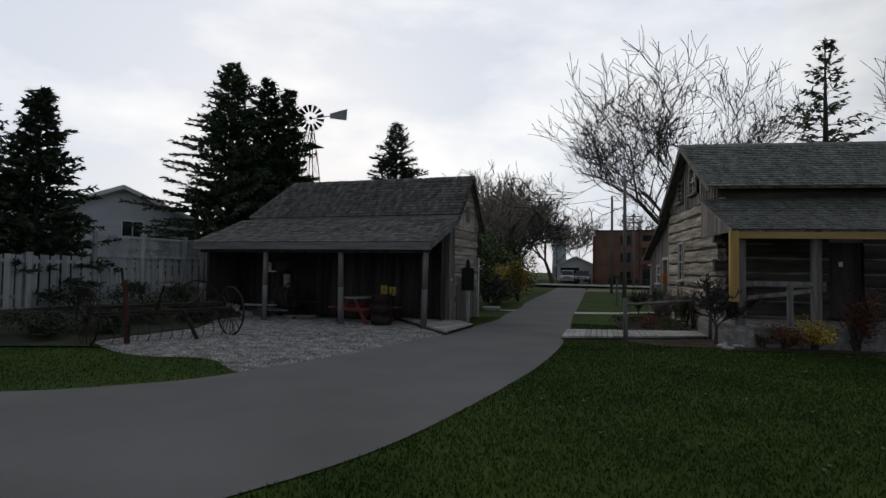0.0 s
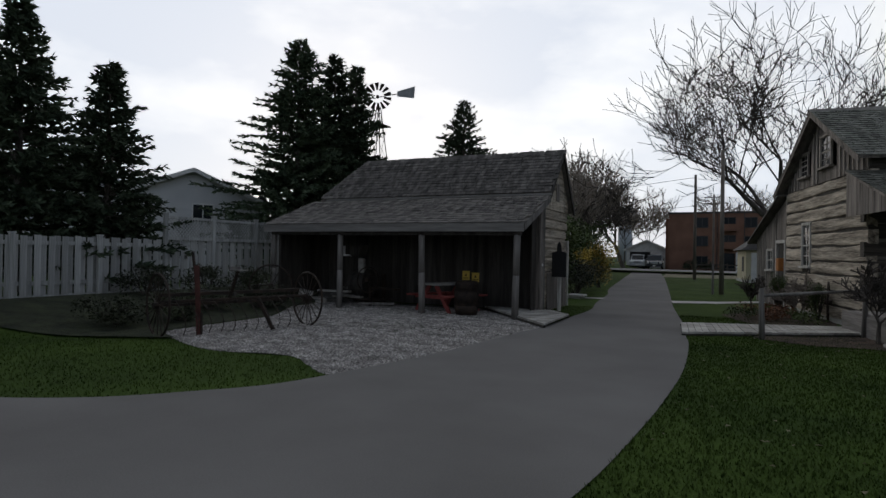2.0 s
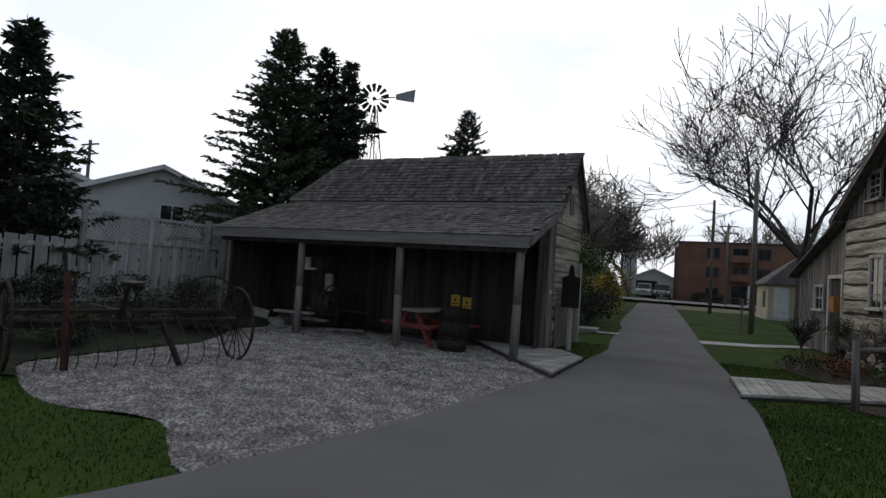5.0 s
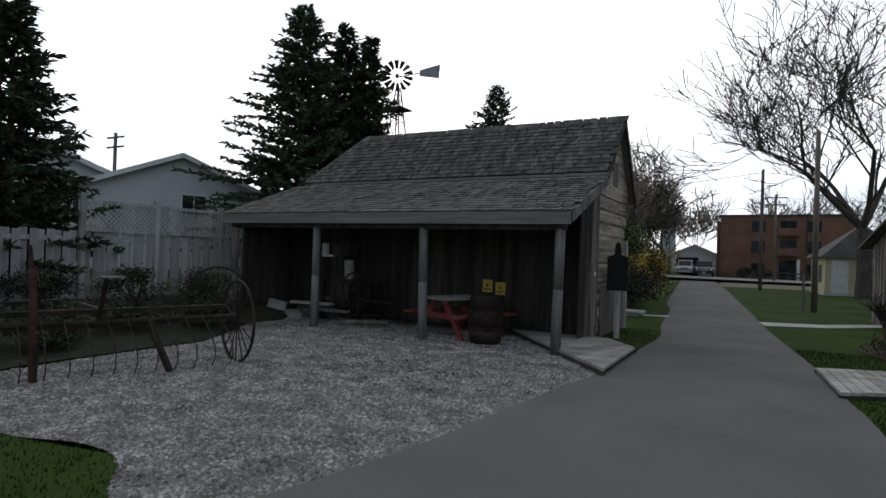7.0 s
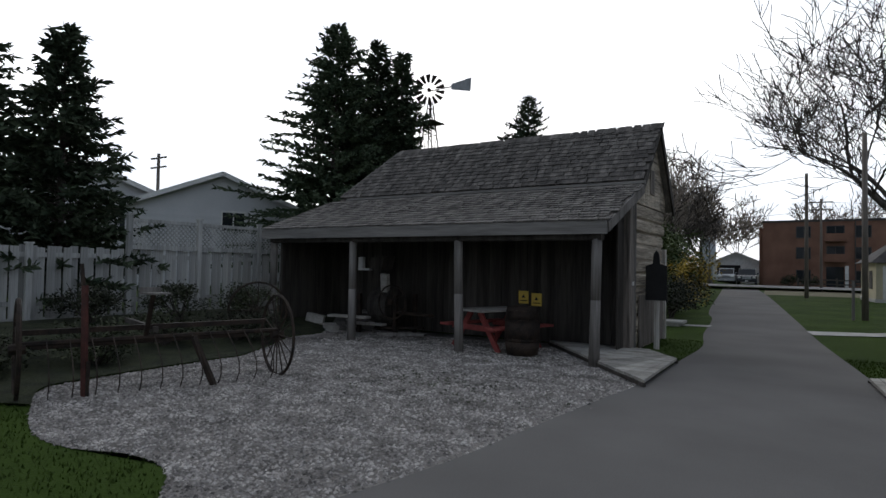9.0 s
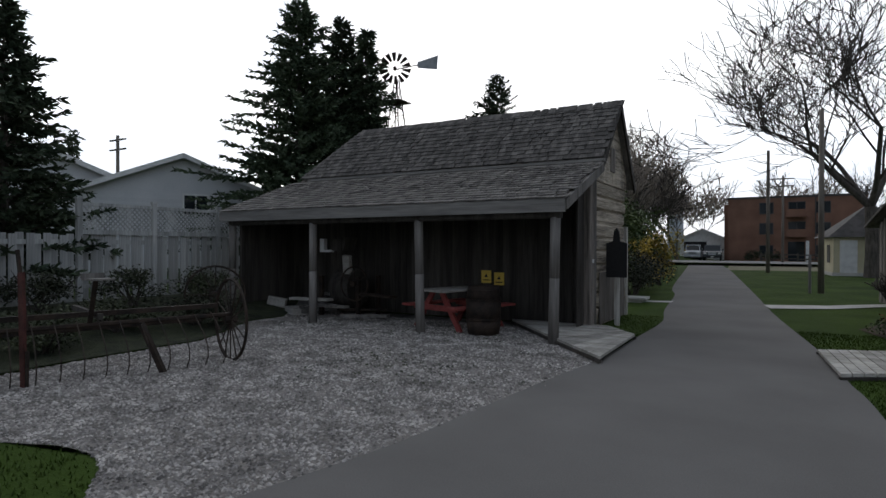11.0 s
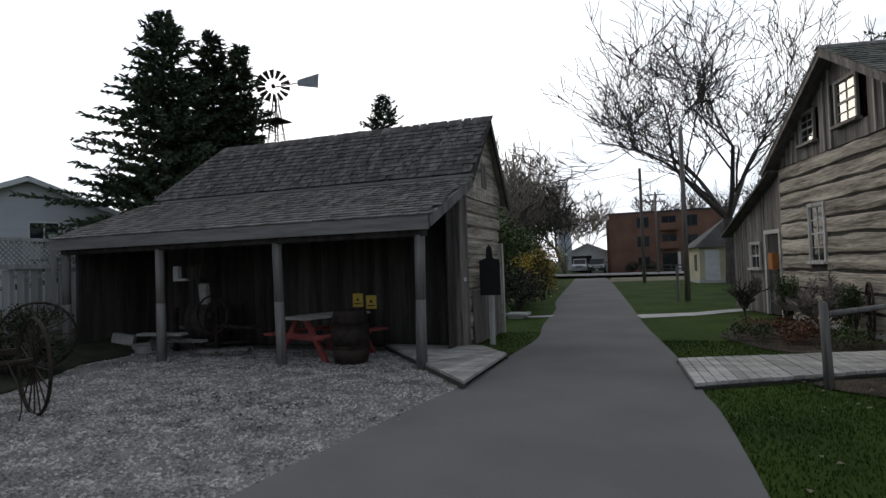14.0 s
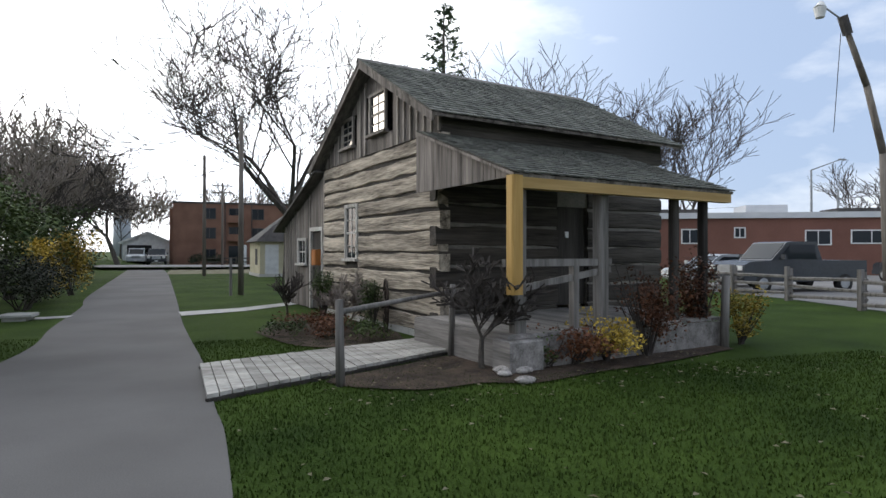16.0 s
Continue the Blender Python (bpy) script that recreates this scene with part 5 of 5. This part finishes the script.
for i, (sx, sy, sr) in enumerate(((0.42, 13.76, 0.13), (0.62, 13.66, 0.10), (0.3, 13.55, 0.08), (0.38, 13.15, 0.10), (0.75, 13.85, 0.09))):
    rd = random.Random(i)
    gs = Geo()
    bm = bmesh.new()
    bmesh.ops.create_icosphere(bm, subdivisions=2, radius=sr)
    for v in bm.verts:
        v.co = Vector((v.co.x * 1.25, v.co.y, v.co.z * 0.45)) * rd.uniform(0.9, 1.08)
    gs.v = [tuple(v.co + Vector((sx, sy, 0.05))) for v in bm.verts]
    gs.f = [tuple(v.index for v in f.verts) for f in bm.faces]
    bm.free()
    solo("field_stone", gs, M_stone, "pale flat field stone in the mulch bed", "stone", "stones by the porch")


def spoked_wheel(parent, name, c, r, axis, n, material, rim=0.02, hub=0.06):
    """An iron wheel: rim, hub, thin spokes, standing upright; axis is its axle's way."""
    c, axis = Vector(c), Vector(axis).normalized()
    a = Vector((0, 0, 1))
    b = axis.cross(a).normalized()
    gr = Geo()
    for i in range(28):
        t = 2 * math.pi * i / 28
        out = a * math.cos(t) + b * math.sin(t)
        for k in range(5):
            q = 2 * math.pi * k / 5
            gr.v.append(tuple(c + out * (r + rim * math.cos(q)) + axis * (rim * math.sin(q))))
            gr.f.append((5 * i + k, 5 * i + (k + 1) % 5, 5 * ((i + 1) % 28) + (k + 1) % 5, 5 * ((i + 1) % 28) + k))
    wheel = part(name, gr, material, parent)
    part("hub", Geo().tube(c - axis * 0.08, c + axis * 0.08, hub, hub, 8), material, wheel)
    for i in range(n):
        t = 2 * math.pi * i / n
        part("spoke", Geo().tube(c, c + (a * math.cos(t) + b * math.sin(t)) * r, 0.009, 0.009, 4, False), material, wheel)
    return wheel


ow = thing("wagon_wheel", pose(0, 0, 0), "old iron wagon wheel leaning by the cabin wall", "wheel")
spoked_wheel(ow, "wheel_rim", (-0.02, 18.1, 0.5), 0.5, (0.98, -0.16, 0), 12, M_iron)

# split-rail fence
sf = thing("split_rail_fence", pose(0, 0, 0), "weathered grey split-rail fence beside the car park", "fence")
fp = [(14.6, 26.5), (14.3, 23.6), (13.75, 20.9), (12.75, 17.9), (11.8, 15.2), (11.0, 12.4), (10.2, 9.6)]
for x, y in fp:
    part("post", Geo().beam((x, y, -0.02), (x, y, 1.08), 0.13, 0.11), M_grey, sf)
    part("post", Geo().beam((x + 0.18, y + 0.05, -0.02), (x + 0.18, y + 0.05, 1.02), 0.11, 0.11), M_grey, sf)
for (x0, y0), (x1, y1) in zip(fp, fp[1:]):
    for zz in (0.18, 0.45, 0.72):
        e = rng.uniform(-0.05, 0.05)
        part("rail", Geo().tube((x0 + 0.09, y0 + 0.1, zz + e), (x1 + 0.09, y1 - 0.1, zz + 0.06 - e), 0.06, 0.05, 5), M_grey, sf)
sf2 = thing("split_rail_fence", pose(0, 0, 0), "low dark rail fence along the far street", "fence")
for i in range(8):
    x = -5.5 + 3.2 * i
    part("post", Geo().beam((x, 73, -0.02), (x, 73, 1.0), 0.16, 0.16), M_bark, sf2)
    if i < 7:
        for zz in (0.4, 0.8):
            part("rail", Geo().beam((x, 73, zz), (x + 3.2, 73, zz + 0.05), 0.08, 0.12), M_bark, sf2)

# ---- by and in the shed ----
sg = thing("post_sign", pose(-6.45, 17.0, 0), "black pointed sign board on a white post", "sign")
part("post", Geo().box(-0.045, -0.045, -0.02, 0.045, 0.045, 1.0), M_oldtrim, sg, "white painted post")
part("board", Geo().prism([(-0.20, 0.95), (0.20, 0.95), (0.20, 1.62), (0.07, 1.66), (0.05, 1.86), (0, 1.92), (-0.05, 1.86), (-0.07, 1.66), (-0.20, 1.62)], 1, -0.07, -0.046), M_black, sg, "black board")
st = thing("stoop", pose(-7.35, 22.4, 0), "pale stone doorstep at the shed corner", "step")
part("slab", Geo().box(-0.15, -0.3, 0.08, 0.45, 0.3, 0.15, 0.01), M_concrete, st)
part("block", Geo().box(-0.1, -0.25, -0.02, 0.35, 0.25, 0.078), M_concrete, st)

tb = thing("picnic_table", pose(-9.05, 15.25, 0, 0, 0, 72), "picnic table with pale top and faded red frame", "table")
for i in range(5):
    part("top_plank", Geo().box(-0.75, -0.36 + 0.145 * i, 0.71, 0.75, -0.225 + 0.145 * i, 0.75), M_sack, tb, "pale grey plank")
for s in (-1, 1):
    for q in (-1, 1):
        part("leg", Geo().beam((s * 0.55, q * 0.12, 0.70), (s * 0.55, q * 0.62, 0.0), 0.05, 0.10), M_redpaint, tb, "faded red leg")
    part("brace", Geo().box(s * 0.55 - 0.07, -0.6, 0.36, s * 0.55 - 0.03, 0.6, 0.46), M_redpaint, tb)
    part("bench", Geo().box(-0.8, s * 0.62 - 0.13, 0.42, 0.8, s * 0.62 + 0.13, 0.46), M_redpaint, tb, "faded red bench plank")
br = thing("barrel", pose(-8.2, 14.6, 0), "dark wooden barrel under the shed roof", "barrel")
for z0_, z1_, r0_, r1_ in ((0, 0.25, 0.27, 0.31), (0.25, 0.6, 0.31, 0.31), (0.6, 0.86, 0.31, 0.27)):
    part("stave_band", Geo().tube((0, 0, z0_), (0, 0, z1_), r0_, r1_, 18), M_iron, br, "", True)
for zz, rr in ((0.12, 0.296), (0.27, 0.317), (0.6, 0.317), (0.76, 0.292)):
    part("hoop", Geo().tube((0, 0, zz), (0, 0, zz + 0.035), rr, rr, 18), M_iron, br)
for x in (-8.95, -8.66):
    sgn = thing("notice", pose(x, FY - 0.03, 0.80 if x < -8.8 else 0.76), "small square yellow warning notice on the shed wall", "sign", "yellow notices")
    part("plate", Geo().box(-0.11, -0.012, 0, 0.11, 0, 0.26), M_yellow, sgn)
    part("symbol", Geo().prism([(-0.04, 0.12), (0.04, 0.12), (0, 0.19)], 1, -0.016, -0.013), M_black, sgn, "black triangle mark")
    part("text_bar", Geo().box(-0.08, -0.016, 0.05, 0.08, -0.013, 0.07), M_black, sgn)
# old machine stored under the roof
mc = thing("farm_machine", pose(-12.0, 15.6, 0), "old grey fanning machine stored in the shed shade", "machine")
part("drum", Geo().tube((-0.25, 0, 0.62), (0.25, 0, 0.62), 0.42, 0.42, 18), M_dark, mc)
for lx, ly in ((-0.51, -0.36), (0.51, -0.36), (-0.51, 0.36), (0.51, 0.36)):
    part("leg", Geo().box(lx - 0.04, ly - 0.04, 0, lx + 0.04, ly + 0.04, 0.9), M_iron, mc)
part("chute", Geo().beam((0.1, -0.2, 0.9), (0.15, -0.3, 1.35), 0.18, 0.10), M_sack, mc, "pale metal chute")
part("hopper", Geo().prism([(-0.3, 1.45), (0.0, 1.45), (0.1, 1.75), (-0.35, 1.7)], 1, -0.25, 0.15), M_dark, mc)
part("hopper_lip", Geo().box(-0.62, -0.3, 1.42, -0.5, -0.2, 1.72).box(-0.5, -0.3, 1.42, -0.3, -0.2, 1.47), M_white, mc, "white metal bracket")
spoked_wheel(mc, "flywheel", (0.45, -0.42, 0.75), 0.36, (0, 1, 0), 6, M_iron)
pl_ = thing("lumber_pile", pose(-12.5, 15.2, 0), "pile of grey planks and metal scraps", "pile")
rd = random.Random(5)
for i in range(9):
    a = rd.uniform(-0.5, 0.5)
    x, y = rd.uniform(-0.2, 1.6), rd.uniform(-0.35, 0.3)
    part("scrap", Geo().beam((x - 0.5, y - a * 0.5, 0.05 + 0.06 * i), (x + 0.5, y + a * 0.5, 0.08 + 0.055 * i), rd.uniform(0.1, 0.22), 0.05), (M_sack, M_grey, M_iron)[i % 3], pl_)
sk = thing("cement_blocks", pose(-13.7, 14.9, 0.0), "tumbled pale blocks at the shed end", "blocks")
for i, (x, y, z, a) in enumerate(((0, 0, 0, 10), (0.35, 0.2, 0, 50), (0.1, 0.05, 0.2, 30), (0.75, -0.1, 0, -20))):
    o = part("block", Geo().box(-0.2, -0.1, 0, 0.2, 0.1, 0.19, 0.015), M_sack, sk)
    o.matrix_basis = pose(x, y, z, 0, 12 if i == 2 else 0, a)

# hay rake at the gravel edge
hr = thing("hay_rake", pose(0, 0, 0), "rusty iron horse-drawn hay rake with spoked wheels", "hay rake")
spoked_wheel(hr, "wheel", (-10.15, 10.75, 0.55), 0.55, (0.35, 1.0, 0), 16, M_iron, 0.022)
spoked_wheel(hr, "wheel", (-11.2, 8.0, 0.55), 0.55, (0.35, 1.0, 0), 16, M_iron, 0.022)
part("axle", Geo().tube((-11.2, 8.0, 0.6), (-10.15, 10.75, 0.62), 0.03, 0.03, 6), M_iron, hr)
part("frame_bar", Geo().beam((-11.25, 8.05, 0.72), (-10.3, 10.65, 0.74), 0.06, 0.06), M_iron, hr)
part("frame_bar", Geo().beam((-11.6, 8.3, 0.5), (-10.7, 10.7, 0.52), 0.05, 0.05), M_iron, hr)
part("shaft", Geo().beam((-10.7, 9.3, 0.7), (-12.6, 10.0, 0.65), 0.06, 0.07), M_dark, hr)
for i in range(12):
    t = (i + 0.5) / 12
    p = Vector((-11.15, 8.15, 0.6)).lerp(Vector((-10.2, 10.6, 0.6)), t)
    gt = Geo()
    for k in range(5):
        a0, a1 = k / 5, (k + 1) / 5
        f = lambda a: p + Vector((0.55 * math.sin(a * 2.2), -0.2 * math.sin(a * 2.2), 0.06 - 0.6 * a))
        gt.tube(f(a0), f(a1), 0.007, 0.007, 4, False)
    part("tine", gt, M_iron, hr)
part("seat_stem", Geo().beam((-10.75, 9.2, 0.62), (-10.45, 9.1, 1.15), 0.05, 0.03), M_iron, hr)
part("seat", Geo().box(-10.56, 9.0, 1.15, -10.34, 9.26, 1.17).box(-10.58, 9.0, 1.17, -10.55, 9.26, 1.23), M_grey, hr, "pressed iron seat")
part("lever", Geo().beam((-10.9, 8.6, 0.6), (-11.0, 8.55, 1.5), 0.04, 0.03), M_iron, hr)
part("stand", Geo().beam((-10.15, 9.75, 0.0), (-10.45, 9.65, 0.6), 0.06, 0.06), M_iron, hr)
pp = thing("red_post", pose(-10.75, 8.5, 0), "slim dark red iron implement standing on the gravel", "implement")
part("bar", Geo().beam((0, 0, -0.01), (-0.12, 0.03, 1.25), 0.10, 0.03), mat("red_iron", (0.03, 0.012, 0.01), (0.09, 0.03, 0.024)), pp)
part("foot", Geo().beam((0.05, 0, -0.01), (0.02, 0.02, 0.4), 0.05, 0.03), M_iron, pp)
for i, (x, y) in enumerate(((-12.6, 9.6), (-13.2, 11.0), (-13.0, 12.4), (-12.8, 8.4), (-14.6, 12.2), (-14.9, 10.6), (-14.5, 13.8))):
    leafy("shrub", x, y, 0.75, 0.6 if i < 4 else 0.75, 1800, 90 + i, M_hedge, "dark low shrub in the bed by the fence", z0=height(x, y), size=0.07)

iw = thing("implement_wheel", pose(-13.0, 12.8, height(-13.0, 12.8)), "old spoked iron wheel standing in the dark bed", "wheel")
spoked_wheel(iw, "wheel_rim", (0, 0, 0.56), 0.54, (0.75, -0.66, 0), 12, M_iron, 0.022)

# windmill
wm = thing("windmill", pose(-21.0, 30.5, 0), "old galvanised farm windpump with bladed wheel and tail vane", "windmill")
for sx, sy in ((-1, -1), (1, -1), (1, 1), (-1, 1)):
    part("leg", Geo().tube((sx * 1.1, sy * 1.1, 0), (sx * 0.08, sy * 0.08, 10.2), 0.035, 0.03, 5), M_iron, wm)
for k in range(7):
    z0_, z1_ = 1.4 * k, 1.4 * (k + 1)
    w0, w1 = 1.1 - 0.1 * z0_, 1.1 - 0.1 * z1_
    g = Geo()
    for (ax, ay), (bx, by) in (((-1, -1), (1, -1)), ((1, -1), (1, 1)), ((1, 1), (-1, 1)), ((-1, 1), (-1, -1))):
        g.tube((ax * w0, ay * w0, z0_), (bx * w1, by * w1, z1_), 0.016, 0.016, 4, False)
        g.tube((ax * w1, ay * w1, z1_), (bx * w1, by * w1, z1_), 0.016, 0.016, 4, False)
    part("brace", g, M_iron, wm)
part("platform", Geo().box(-0.55, -0.55, 9.0, 0.55, 0.55, 9.06), M_iron, wm)
hubp, fwd = Vector((0.1, -0.3, 10.7)), Vector((0.55, -0.83, 0)).normalized()
sd = fwd.cross(Vector((0, 0, 1)))
whl = part("wheel", Geo().tube(hubp - fwd * 0.1, hubp + fwd * 0.1, 0.1, 0.1, 8), M_iron, wm)
for i in range(14):
    t = 2 * math.pi * i / 14
    o1, o2 = (sd * math.cos(t) + Vector((0, 0, 1)) * math.sin(t)), (sd * math.cos(t + 0.30) + Vector((0, 0, 1)) * math.sin(t + 0.30))
    a_, b_, c_, d_ = hubp + o1 * 0.38, hubp + o1 * 0.82, hubp + o2 * 0.82 + fwd * 0.1, hubp + o2 * 0.38 + fwd * 0.07
    part("blade", Geo().add([a_, b_, c_, d_] + [q + fwd * 0.012 for q in (a_, b_, c_, d_)], [(0, 1, 2, 3), (7, 6, 5, 4), (0, 4, 5, 1), (1, 5, 6, 2), (2, 6, 7, 3), (3, 7, 4, 0)]), M_iron, whl)
part("tail_boom", Geo().tube((0, 0, 10.75), (0.9, 0.6, 11.0), 0.03, 0.03, 5), M_iron, wm)
v0, v1 = Vector((0.9, 0.6, 11.0)), Vector((1.75, 1.15, 11.15))
part("tail_vane", Geo().add([p + q for q in (Vector((0, 0, 0)), Vector((0.01, -0.015, 0))) for p in (v0 + Vector((0, 0, -0.15)), v1 + Vector((0, 0, -0.36)), v1 + Vector((0.05, 0, 0.36)), v0 + Vector((0, 0, 0.15)))],
     [(0, 1, 2, 3), (7, 6, 5, 4), (0, 4, 5, 1), (1, 5, 6, 2), (2, 6, 7, 3), (3, 7, 4, 0)]), M_steel, wm, "grey tail vane")


# ---- ground cover and shingles ----
def in_strip(x, y, left, right):
    """Whether a place lies in the polygon between two edge lines."""
    poly = list(left) + list(reversed(right))
    inside = False
    for (x0, y0), (x1, y1) in zip(poly, poly[1:] + poly[:1]):
        if (y0 > y) != (y1 > y) and x < (x1 - x0) * (y - y0) / (y1 - y0) + x0:
            inside = not inside
    return inside


gl_, gr_ = smooth_line(GRAVEL_F), smooth_line(GRAVEL_B)
rl_, rr_ = smooth_line(ROAD_L), smooth_line(ROAD_R)
rd = random.Random(9)
stones = Geo()
base = [(1, 0, 0), (-0.5, 0.87, 0), (-0.5, -0.87, 0), (0, 0, 0.9), (0.3, 0.6, 0.5)]
n = 0
while n < 52000:
    x, y = rd.uniform(-13.5, -5.4), 6.9 + 8.9 * rd.random() ** 1.25
    if not in_strip(x, y, gl_, gr_) or (in_strip(x, y, rl_, rr_) and rd.random() < 0.985):
        continue
    s, a = rd.uniform(0.010, 0.030), rd.uniform(0, 6.28)
    ca, sa, k1, k2 = math.cos(a) * s, math.sin(a) * s, rd.uniform(0.6, 1.3), rd.uniform(0.5, 1.0)
    z = height(x, y) + 0.006
    stones.add([(x + ca * p * k1 - sa * q, y + sa * p * k1 + ca * q, z + r * s * k2) for p, q, r in base], [(0, 4, 3), (4, 1, 3), (1, 2, 3), (2, 0, 3), (0, 1, 4)])
    n += 1
solo("gravel_stones", stones, M_stone, "pale grey crushed stones", "gravel", kind="stuff")
blades = Geo()
n = 0
while n < 160000:
    if n % 3:
        x, y = rd.uniform(-3.6, 6.5), 1.8 + 16.0 * rd.random() ** 1.2
    else:
        x, y = rd.uniform(-14, -5.4), rd.uniform(4.3, 19)
    if x < -11.9 and 7.5 < y < 16.4:
        n += 0.2
        continue
    if in_strip(x, y, rl_, rr_) or in_strip(x, y, gl_, gr_) or (x > 0 and y > 13.5):
        n += 0.2
        continue
    a, h = rd.uniform(0, 6.28), rd.uniform(0.02, 0.042)
    w = 0.007
    z = height(x, y)
    dx, dy = math.cos(a), math.sin(a)
    blades.add([(x - dy * w, y + dx * w, z), (x + dy * w, y - dx * w, z), (x + dx * h * 0.5, y + dy * h * 0.5, z + h)], [(0, 1, 2)])
    n = int(n) + 1
solo("grass_blades", blades, M_blade, "short green lawn grass", "grass", kind="stuff")
leaves = Geo()
for i in range(420):
    x, y = (rd.uniform(-3.0, 6.0), rd.uniform(5, 13)) if i % 2 else (rd.uniform(-2.0, 3.6), rd.uniform(12.4, 14.8))
    if in_strip(x, y, rl_, rr_) and rd.random() < 0.9:
        continue
    a, s = rd.uniform(0, 6.28), rd.uniform(0.015, 0.04)
    ca, sa = math.cos(a) * s, math.sin(a) * s
    z = 0.035 + rd.uniform(0, 0.02)
    leaves.add([(x + ca, y + sa, z), (x - sa * 0.6, y + ca * 0.6, z + 0.012), (x - ca, y - sa, z), (x + sa * 0.6, y - ca * 0.6, z + 0.005)], [(0, 1, 2, 3)])
solo("fallen_leaves", leaves, M_verge, "dry pale fallen leaves", "leaves", kind="stuff")
weeds = Geo()
for i in range(260):
    x, y = rd.gauss(-8.0, 0.7), rd.gauss(11.6, 0.5)
    if rd.random() < 0.4:
        x, y = rd.uniform(-13, -7.5), rd.gauss(14.1, 0.25)
    for k in range(3):
        a, s = rd.uniform(0, 6.28), rd.uniform(0.02, 0.06)
        weeds.add([(x, y, 0.01), (x + math.cos(a) * s, y + math.sin(a) * s, 0.03), (x + math.cos(a + 0.6) * s, y + math.sin(a + 0.6) * s, 0.025)], [(0, 1, 2)])
solo("gravel_weeds", weeds, M_hedge, "dark leaf litter and weeds on the gravel", "weeds", kind="stuff")

shingles(shed, [(-14.37, EY - 0.06, EZ + 0.005), (LX + 0.02, EY - 0.06, EZ + 0.005), (LX + 0.02, FY, FZ + 0.005), (-14.37, FY, FZ + 0.005)], M_shingle, 15, 0.16, 280)
shingles(shed, [(-14.15, FY + 0.02, FZ + 0.09), (UX + 0.02, FY + 0.02, FZ + 0.09), (UX + 0.02, RY, RZ + 0.02), (RIDGE_X, RY, RZ + 0.04)], M_shingle, 14, 0.16, 0)
shingles(cabin, [(-0.32, -0.34, 3.785), (CW + 0.32, -0.34, 3.785), (CW + 0.32, PK, PKZ + 0.06), (-0.32, PK, PKZ + 0.06)], M_shingle_mossy, 22, 0.14, 0)
shingles(cabin, [(PX0 - 0.14, -PD - 0.23, 2.52), (PL + 0.27, -PD - 0.23, 2.52), (PL + 0.27, -0.01, 3.51), (PX0 - 0.14, -0.01, 3.51)], M_shingle_mossy, 18, 0.14, 280)
